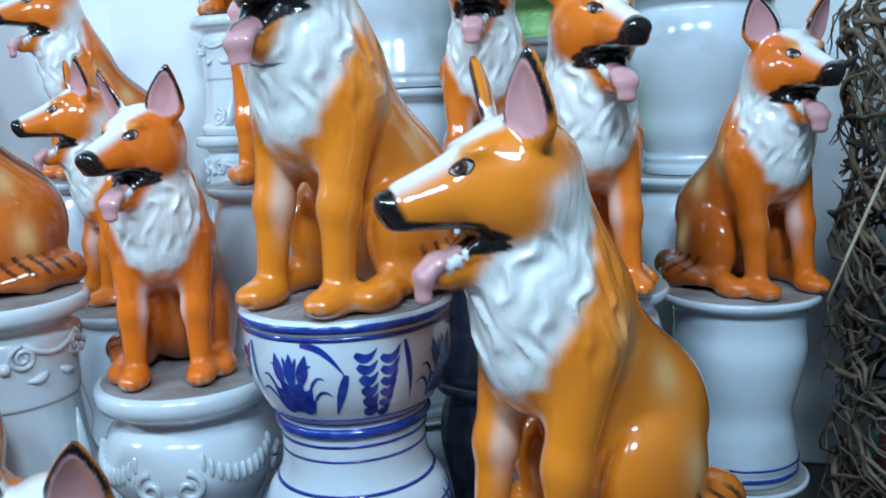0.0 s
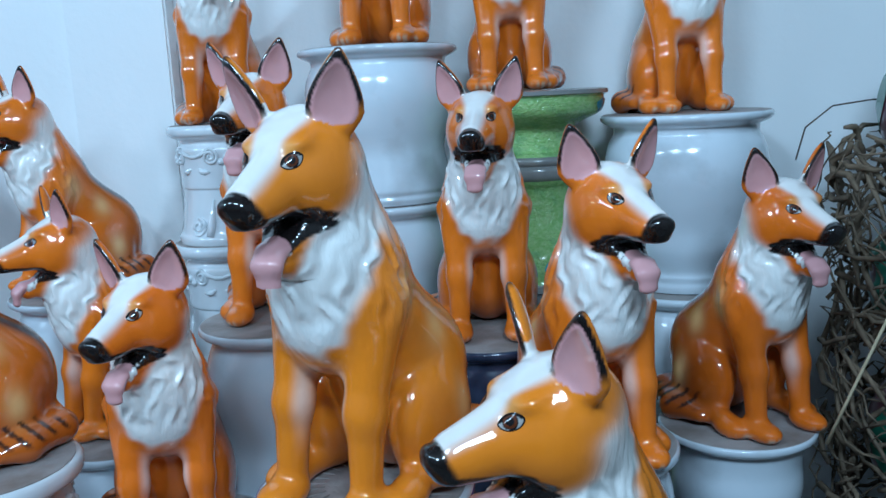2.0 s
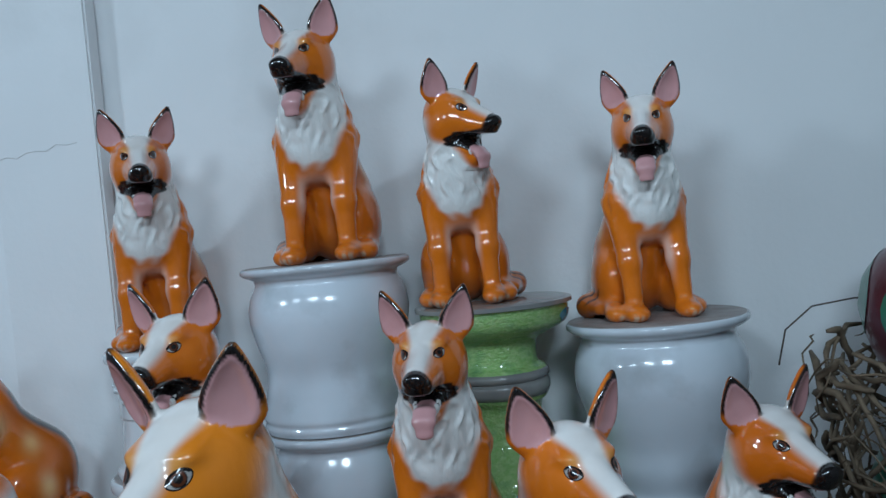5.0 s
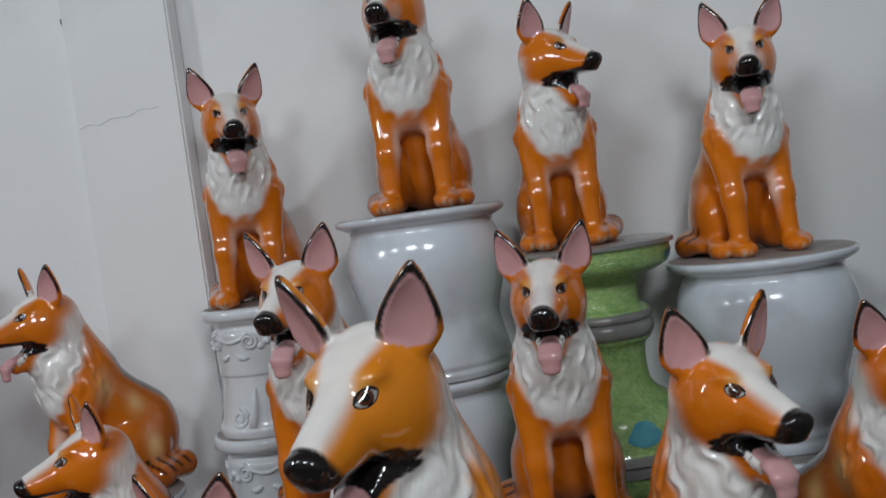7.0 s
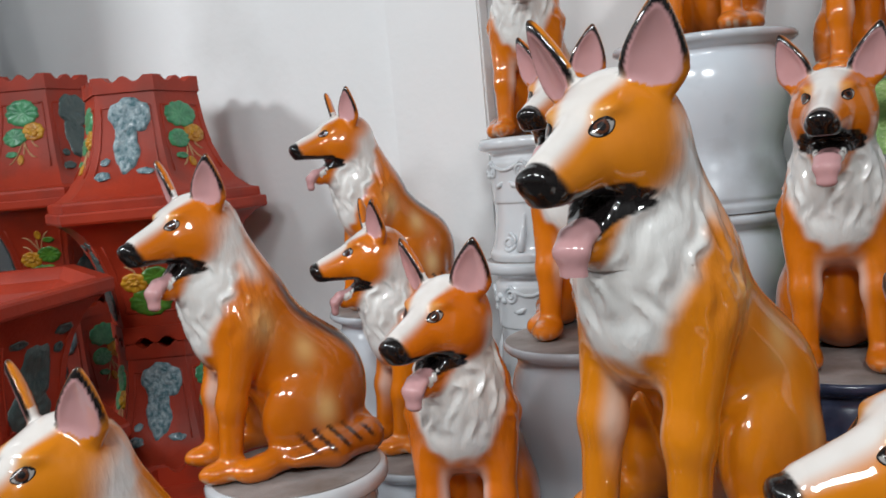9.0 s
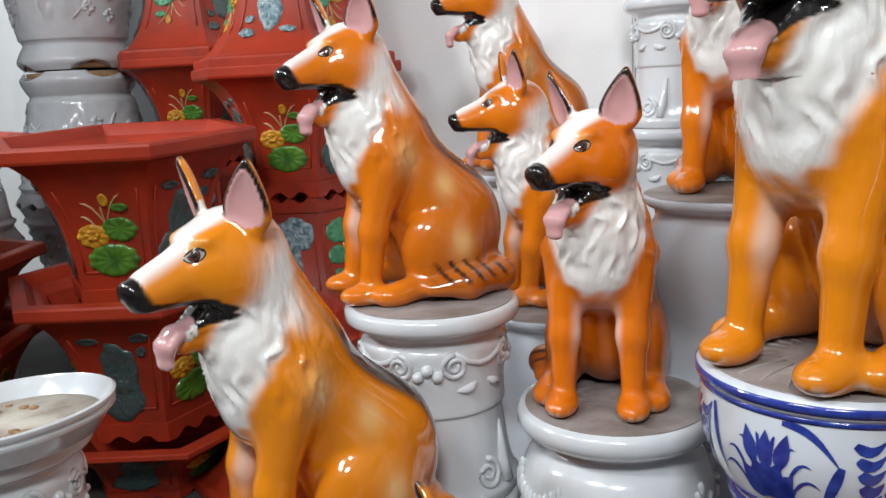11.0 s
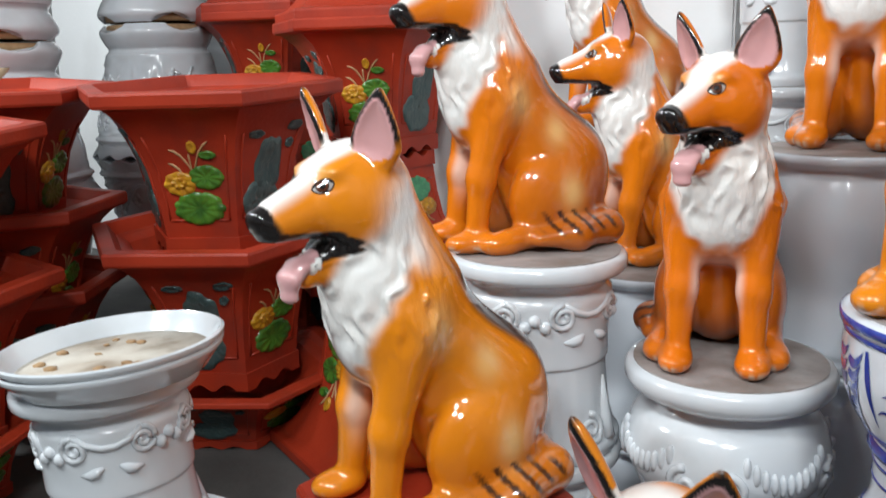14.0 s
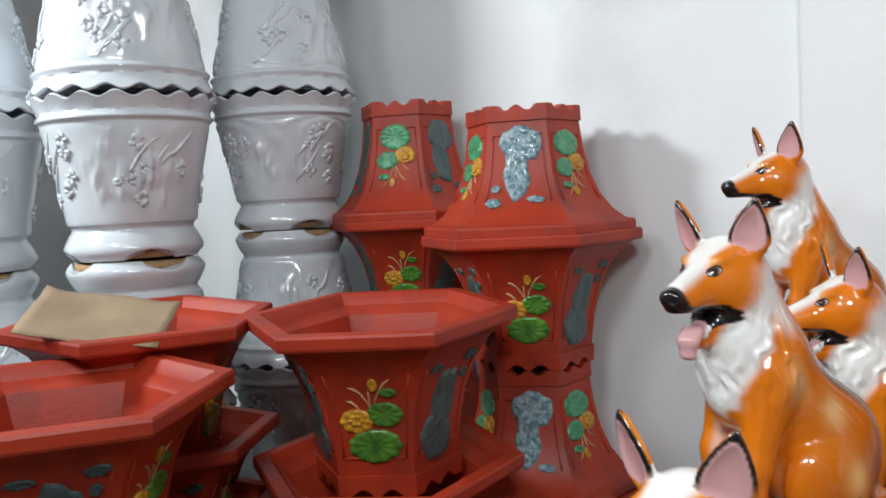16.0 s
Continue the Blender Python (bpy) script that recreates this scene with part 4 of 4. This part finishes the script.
def hex_pot(m, label, scale=1.0, decor=0, group="red six-sided pots"):
    ob = thing("hexagonal_pot", m @ Matrix.Scale(scale, 4), label, "flower pot", group)
    inner = [(0.326, 0.33), (0.338, 0.336), (0.362, 0.340), (0.366, 0.346), (0.366, 0.366), (0.362, 0.371), (0.324, 0.372), (0.318, 0.368), (0.300, 0.345), (0.290, 0.342), (0.262, 0.325), (0.205, 0.21), (0.165, 0.07)]
    bm, rings = hex_solid(OUTER + inner[1:])
    bm.faces.new(rings[-1])
    bm.faces.new(rings[0][::-1])
    bmesh.ops.bevel(bm, geom=[e for e in bm.edges if abs(e.verts[0].co.z - e.verts[1].co.z) > 0.004 and e.calc_face_angle(0) > 0.5], offset=0.006, segments=2, affect="EDGES")
    part("body", bm, M_RED, ob, angle=28)
    # foot with scalloped cut-outs

    def scallop(u, i):
        if i in (0, 3):
            return 0.0 if u < 0.16 or u > 0.84 or 0.46 < u < 0.54 else 0.016 * math.sin(math.pi * ((u - 0.16) / 0.30 if u < 0.5 else (u - 0.54) / 0.30))
        return 0.0
    bm, rings = hex_solid([(0.196, 0.0), (0.198, 0.045), (0.165, 0.045), (0.163, 0.0)], 25, scallop)
    n = len(rings[0])
    for k in range(n):
        bm.faces.new((rings[3][k], rings[3][(k + 1) % n], rings[0][(k + 1) % n], rings[0][k]))
    part("foot", bm, M_RED, ob, angle=28)
    # sunk panels: raised frames along the sides
    for k in range(6):
        bm = bmesh.new()
        for u0, z0, u1, z1 in ((0.1, 0.085, 0.9, 0.085), (0.1, 0.085, 0.1, 0.275), (0.9, 0.085, 0.9, 0.275)):
            tube(bm, [side_point(k, u0 + (u1 - u0) * t, z0 + (z1 - z0) * t, 0.0005) for t in (0, 0.2, 0.4, 0.6, 0.8, 1)], 0.003, 6)
        part("panel_frame", bm, M_RED, ob)
    for k in range(6):
        kind = (k + decor) % 2
        s = 10 * k + decor
        if kind == 0:
            leafy = M_JADE if decor > 1 else M_GREEN
            for nm, mat, u, z, su, sz, rg, lb, lob in (("leaf", leafy, 0.52, 0.112, 0.062, 0.037, 0.03, "raised green lotus leaf", 11), ("leaf", leafy, 0.66, 0.182, 0.043, 0.026, 0.03, "raised green lotus leaf", 9),
                                                       ("flower", M_YELLOW, 0.33, 0.168, 0.040, 0.026, 0.02, "raised yellow flower", 8), ("flower_heart", M_YELLOW, 0.33, 0.172, 0.018, 0.012, 0.02, "raised heart of a yellow flower", 6),
                                                       ("bud", M_YELLOW, 0.55, 0.250, 0.012, 0.015, 0.02, "raised yellow bud", 0), ("leaf", leafy, 0.70, 0.232, 0.022, 0.010, 0.05, "small raised green leaf", 0)):
                bm = bmesh.new()
                blob(bm, k, u, z, su, sz, rg, s + int(z * 100), 0.006 if nm == "flower_heart" else 0.0, 0.008, 44 if lob else 20, lob)
                part(nm, bm, mat, ob, lb)
            for c, (u0, z0, u1, z1) in enumerate(((0.52, 0.19, 0.3, 0.245), (0.52, 0.19, 0.72, 0.262), (0.5, 0.18, 0.5, 0.235), (0.45, 0.16, 0.25, 0.215))):
                bm = bmesh.new()
                tube(bm, [side_point(k, u0 + (u1 - u0) * t, z0 + (z1 - z0) * t + 0.015 * math.sin(math.pi * t), 0.001) for t in (0, 0.25, 0.5, 0.75, 1)], [0.0022, 0.0025, 0.0028, 0.003, 0.001], 6)
                part("stem", bm, M_CREAM, ob, "thin cream painted stem")
        else:
            mat = M_SLATE2 if decor == 2 and k in (4, 1) else M_SLATE
            for u, z, su, sz, rg in ((0.44, 0.110, 0.066, 0.054, 0.07), (0.52, 0.190, 0.044, 0.074, 0.08), (0.28, 0.268, 0.028, 0.010, 0.08), (0.80, 0.275, 0.026, 0.013, 0.08), (0.80, 0.236, 0.014, 0.012, 0.08)):
                bm = bmesh.new()
                blob(bm, k, u, z, su, sz, rg, s + int(z * 300), 0.0, 0.007, 40)
                part("rock_relief", bm, mat, ob, "raised slate-coloured rock shape")
    return ob


UP, SHALLOW, TALL = Matrix.Diagonal((0.90, 0.90, 1.03, 1)), Matrix.Diagonal((1, 1, 0.45, 1)), Matrix.Diagonal((1, 1, 1.155, 1))
pot_a = hex_pot(pose(-1.934, 1.935, 0.535, 3, 0, 24.3) @ Matrix.Diagonal((1, 1, 1.196, 1)), "red six-sided flower pot with raised lotus flowers")
pot_b = hex_pot(pose(-1.746, 2.495, 0.741, 0, 0, 18) @ Matrix.Diagonal((0.94, 0.94, 1.086, 1)), "red six-sided flower pot, upright in a tower", decor=0)
pot_c = hex_pot(pose(-1.75, 2.495, 1.522, 180, 0, 18) @ UP, "red six-sided flower pot turned upside down on another", decor=2)
pot_d = hex_pot(pose(-2.27, 1.206, 0.476, 3, 0, 50) @ TALL, "red six-sided flower pot with slate-coloured rock relief", decor=1)
pot_e = hex_pot(pose(-2.30, 2.70, 1.605, 180, 0, 17) @ Matrix.Diagonal((0.86, 0.86, 1.12, 1)), "red six-sided flower pot with jade leaves, upside down", decor=3)
for src, m, label in (
    (pot_d, pose(-1.926, 1.92, 0.167, 3, 0, 22.6), "red six-sided flower pot holding another pot"),
    (pot_d, pose(-1.90, 1.90, 0.003, 0, 0, 24) @ SHALLOW, "shallow red six-sided flower pot at the bottom of a stack"),
    (pot_c, pose(-1.75, 2.495, 0.739, 180, 0, 17), "red six-sided flower pot turned upside down, low in a tower"),
    (pot_b, pose(-1.75, 2.495, 0.003, 0, 0, 20) @ Matrix.Diagonal((1, 1, 0.87, 1)), "red six-sided flower pot at the bottom of a tower"),
    (pot_b, pose(-2.30, 2.70, 0.825, 0, 0, 17) @ Matrix.Scale(0.92, 4), "red six-sided flower pot, upright in a tower"),
    (pot_c, pose(-2.30, 2.70, 0.823, 180, 0, 20), "red six-sided flower pot turned upside down, low in a tower"),
    (pot_b, pose(-2.30, 2.70, 0.003, 0, 0, 20) @ Matrix.Diagonal((1, 1, 1.08, 1)), "red six-sided flower pot at the bottom of a tower"),
    (pot_d, pose(-2.27, 1.206, 0.13, 0, 0, 46), "red six-sided flower pot holding another pot"),
    (pot_d, pose(-2.26, 1.21, 0.003, 0, 0, 50) @ Matrix.Diagonal((0.9, 0.9, 0.5, 1)), "shallow red six-sided flower pot at the bottom of a stack"),
    (pot_d, pose(-2.56, 1.68, 0.555, 3, 0, 57), "red six-sided flower pot with torn cardboard in it"),
    (pot_d, pose(-2.56, 1.68, 0.225, 0, 0, 54), "red six-sided flower pot holding another pot"),
    (pot_d, pose(-2.56, 1.68, 0.003, 0, 0, 57), "red six-sided flower pot at the bottom of a stack"),
    (pot_a, pose(-1.42, 2.02, 0.447, 180, 0, 30), "red six-sided flower pot turned upside down, low"),
):
    tagged(copy_thing(src, m), label)

# red stand under the amber dog
st = thing("red_stand", pose(-0.855, 1.165, 0.0, 0, 0, 20) @ Matrix.Diagonal((1.1, 1.1, 0.873, 1)), "red painted six-sided stand with flat top", "pottery stand")
bm, rings = hex_solid([(0.15, 0.0), (0.15, 0.03), (0.125, 0.06), (0.12, 0.30), (0.14, 0.385), (0.165, 0.40), (0.195, 0.412), (0.195, 0.436), (0.19, 0.44)])
for v in bm.verts:
    v.co.y *= 0.935
bm.faces.new(rings[-1])
bm.faces.new(rings[0][::-1])
bmesh.ops.bevel(bm, geom=bm.edges[:], offset=0.003, segments=2, affect="EDGES")
part("body", bm, M_RED, st, angle=30)
for k in range(6):
    bm = bmesh.new()
    a, b = Vector(CORNERS[k]), Vector(CORNERS[(k + 1) % 6])
    for f in (0.12, 0.88):
        p = a.lerp(b, f)
        tube(bm, [(p.x * 0.1225, p.y * 0.1225 * 0.935, z) for z in (0.08, 0.29)], 0.004, 6)
    part("panel_frame", bm, M_RED, st)

# support under the low dog
turned_stand("low_base", -0.41, 0.95, 0.095, smooth_profile([(0.17, 0), (0.175, 0.03), (0.165, 0.06), (0.17, 0.095)], 5), M_RED, "low red painted round base", "pottery base", 0.16)


# ---- white relief urns, stacked rim to rim and foot to foot ----
URN = smooth_profile([(0.185, 0.0), (0.205, 0.03), (0.19, 0.07), (0.178, 0.09), (0.186, 0.105), (0.192, 0.115), (0.205, 0.2), (0.226, 0.3), (0.243, 0.38), (0.246, 0.40), (0.258, 0.412), (0.250, 0.43), (0.262, 0.455), (0.272, 0.47)], 5) + [(0.262, 0.475), (0.24, 0.46)]


def urn_shape(style):
    def shape(r, z, a, i):
        if z > 0.43:
            z += 0.008 * math.sin(18 * a)
            r += 0.004 * math.sin(18 * a)
        if z < 0.05:
            z = max(z, (0.05 - z) * 0 + (0.03 * max(0.0, math.sin(4 * a)) ** 0.6 if z < 0.03 else z))
        if 0.13 < z < 0.39:
            p = Vector((3.0 * a, z * 14, 0.0))
            patch = max(0.0, math.sin(2 * a + 1.0 + style)) * math.sin(math.pi * (z - 0.13) / 0.26)
            rel = noise.noise(Vector((math.cos(a) * 5, math.sin(a) * 5, z * 22))) + 0.7 * noise.noise(Vector((math.cos(a) * 11, math.sin(a) * 11, z * 50 + 9)))
            r += 0.030 * patch * max(0.0, rel)
            if style == 1:
                r += 0.005 * (1 - min(1, 2 * patch)) * math.sin(170 * (z - 0.26 + 0.05 * math.cos(2 * a + 0.3) ** 2))
        return r, z
    return shape


def urn(x, y, z, style, spin, upside, label, tilt=0.0, scale=1.0):
    m = pose(x, y, z, 180 if upside else 0, tilt, spin) @ Matrix.Scale(scale, 4)
    ob = thing("relief_urn", m, label, "urn", "white relief urns")
    part("body", lathe(URN if style != 1 else [p for p in URN], 240, urn_shape(style)), M_WHITE, ob)
    rnd = random.Random(int(100 * (x + y + z)) + style)
    for c in range(4):
        a0 = c * math.pi / 2 + 0.5
        for b in range(7):
            bm = bmesh.new()
            ca, cz = a0 + rnd.uniform(-0.45, 0.45), rnd.uniform(0.17, 0.36)
            for j in range(6):
                t = 2 * math.pi * j / 6 + rnd.random()
                aa, zz = ca + 0.06 * math.cos(t), min(0.38, max(0.14, cz + 0.016 * math.sin(t)))
                p = on_turned(URN, aa, zz, 0.002)
                bmesh.ops.create_icosphere(bm, subdivisions=1, radius=0.011, matrix=Matrix.Translation(p) @ Matrix.Rotation(aa, 4, "Z") @ Matrix.Rotation(t, 4, "Y") @ Matrix.Diagonal((1.3, 0.65, 0.75, 1)))
            part("flower_relief", bm, M_WHITE, ob)
        for b in range(3):
            bm = bmesh.new()
            ca, cz = a0 + rnd.uniform(-0.4, 0.1), rnd.uniform(0.16, 0.3)
            tube(bm, [on_turned(URN, ca + 0.09 * j, min(0.385, cz + 0.022 * j + rnd.uniform(-0.012, 0.012)), 0.001) for j in range(6)], [0.004, 0.007, 0.006, 0.006, 0.004, 0.002], 6)
            part("branch_relief", bm, M_WHITE, ob)
    part("clay_foot_ring", lathe([(0.176, 0.004), (0.182, 0.030), (0.15, 0.030), (0.15, 0.004)], 48), M_CLAY, ob, "unglazed clay foot")
    return ob


for x, y, zj, k in ((-2.99, 2.04, 1.636, 1.09), (-2.765, 2.575, 1.655, 1.0), (-3.56, 1.80, 1.61, 1.09)):
    st_, h = (1 if y > 2.3 else 0), 0.476 * k
    urn(x, y, zj - h, st_, 40, False, "white glazed urn with raised flower reliefs and wavy rim", scale=k)
    urn(x, y, zj + h + 0.012, st_, 75, True, "white glazed urn turned upside down on another", scale=k)
    urn(x, y, zj - h - 0.004, st_, 10, True, "white glazed urn upside down under another", scale=k)
    urn(x, y, max(0.0, zj - 3 * h - 0.006), st_, 60, False, "white glazed urn at the bottom of a stack", scale=k)
    urn(x, y, zj + h + 0.014, st_, 20, False, "white glazed urn high in a stack", scale=k)

# torn cardboard in a pot
bm = bmesh.new()
bmesh.ops.create_grid(bm, x_segments=14, y_segments=10, size=0.5)
for v in bm.verts:
    x, y = v.co.x, v.co.y
    e = 1 + 0.06 * noise.noise(Vector((x * 5, y * 5, 3)))
    v.co = Vector((0.34 * x * e, 0.22 * y * e, 0.03 * x * x * 2 + 0.012 * noise.noise(Vector((x * 3, y * 3, 0)))))
bmesh.ops.solidify(bm, geom=bm.faces[:], thickness=0.004)
tagged(new("torn_cardboard", finish(bm, "torn_cardboard", M_CARD)), "torn brown cardboard lying on a red pot", "cardboard").matrix_world = pose(-2.46, 1.47, 1.005, 24, 10, 34)


# ---- straw-packed glazed jars ----
JAR = smooth_profile([(0.10, 0), (0.13, 0.03), (0.175, 0.11), (0.19, 0.19), (0.17, 0.27), (0.115, 0.315), (0.10, 0.33), (0.125, 0.355)], 6) + [(0.13, 0.36), (0.12, 0.365), (0.1, 0.35)]


def jar(x, y, z, lean, spin, label):
    ob = thing("glazed_jar", pose(x, y, z, lean, 0, spin), label, "jar", "straw-packed jars")
    part("body", lathe(JAR, 56), M_MAROON, ob)
    for a in (0.2, 1.9, 3.7, 5.2):
        bm = bmesh.new()
        ring = [bm.verts.new(on_turned(JAR, a + 0.62 * math.cos(t), 0.2 + 0.085 * math.sin(t), 0.002)) for t in [2 * math.pi * k / 24 for k in range(24)]]
        ring2 = [bm.verts.new(on_turned(JAR, a + 0.32 * math.cos(t), 0.2 + 0.045 * math.sin(t), 0.006)) for t in [2 * math.pi * k / 24 for k in range(24)]]
        for k in range(24):
            bm.faces.new((ring[k], ring[(k + 1) % 24], ring2[(k + 1) % 24], ring2[k]))
        bm.faces.new(ring2)
        part("green_panel", bm, M_DGREEN, ob, "dark green glazed leaf panel")
    part("rim", lathe([(0.118, 0.345), (0.132, 0.352), (0.134, 0.362), (0.12, 0.37), (0.108, 0.362)], 48), M_DGREEN, ob, "dark green rim")
    return ob


for x, y, z, lean, spin in ((1.08, 1.72, 1.02, 8, 10), (1.02, 1.60, 0.70, 0, 40), (1.04, 1.62, 0.36, 0, 80), (1.03, 1.62, 0.02, 0, 20), (1.30, 1.50, 0.6, 0, 0), (1.30, 1.50, 0.25, 0, 30), (1.42, 1.85, 0.7, 0, 0)):
    jar(x, y, z, lean, spin, "maroon jar with dark green leaf panels, packed in straw")


def straw(name, count, cx, cy, r0, r1, z0, z1, thick, mat, seed, label):
    rnd = random.Random(seed)
    bm = bmesh.new()
    for _ in range(count):
        a = rnd.uniform(0, 6.283)
        r = rnd.uniform(r0, r1)
        z = rnd.uniform(z0, z1)
        da, dz = rnd.choice((-1, 1)) * rnd.uniform(0.25, 0.8), rnd.uniform(-0.16, 0.16)
        pts = []
        for i in range(6):
            t = i / 5 - 0.5
            rr = r + rnd.uniform(-0.012, 0.012)
            pts.append((cx + rr * math.cos(a + da * t), cy + rr * math.sin(a + da * t), max(0.01, min(z1, z + dz * t + rnd.uniform(-0.008, 0.008)))))
        th = thick * rnd.uniform(0.5, 1.3)
        tube(bm, pts, [th * 0.6, th, th, th, th, th * 0.5], 5)
    ob = new(name, finish(bm, name, mat))
    return tagged(ob, label, "straw", kind="stuff")


straw("straw_packing", 520, 1.03, 1.63, 0.20, 0.265, 0.02, 1.17, 0.006, M_STRAW, 4, "tangled dry brown straw rope round glazed jars")
straw("straw_packing", 420, 1.03, 1.63, 0.20, 0.28, 0.02, 1.16, 0.0022, M_STRAW, 5, "fine loose dry straw round glazed jars")
straw("straw_packing", 200, 1.32, 1.55, 0.2, 0.27, 0.02, 1.05, 0.006, M_STRAW, 6, "tangled dry straw round further jars")
bm = bmesh.new()
tube(bm, [(0.675, 1.50, 0.615), (0.70, 1.47, 0.72), (0.735, 1.43, 0.86), (0.78, 1.39, 1.02), (0.80, 1.38, 1.06)], [0.0035, 0.003, 0.003, 0.0025, 0.0018], 6)
tagged(new("straw_stalk", finish(bm, "straw_stalk", M_PALE)), "single long pale straw stalk leaning out", "straw")
bm = bmesh.new()
tube(bm, [(0.80, 1.90, 1.10), (0.82, 1.90, 1.17), (0.87, 1.88, 1.215), (0.95, 1.86, 1.225), (1.02, 1.84, 1.215), (1.05, 1.82, 1.16)], 0.0018, 6)
tagged(new("thin_wire", finish(bm, "thin_wire", M_IRON)), "thin bent wire loop over the straw", "wire")
# hairline crack across the pillar's plaster
bm = bmesh.new()
tube(bm, [(-0.30 + 0.03 * k, -0.0005, 1.735 + 0.006 * math.sin(2.3 * k) + 0.003 * k) for k in range(9)], [0.0008, 0.0012, 0.001, 0.0014, 0.001, 0.0013, 0.0009, 0.0011, 0.0006], 5)
ck = new("plaster_crack", finish(bm, "plaster_crack", M_CRACK))
ck.matrix_world = WALL
tagged(ck, "hairline crack in the pillar's plaster", "crack", kind="structure")
# iron hook in the wall
bm = bmesh.new()
tube(bm, [(-0.33, 0.052, 2.02), (-0.33, 0.035, 2.02), (-0.33, 0.03, 2.024), (-0.33, 0.03, 2.035)], 0.003, 8)
hk = new("wall_hook", finish(bm, "wall_hook", M_IRON))
hk.matrix_world = WALL
tagged(hk, "short rusty iron hook in the wall", "hook")
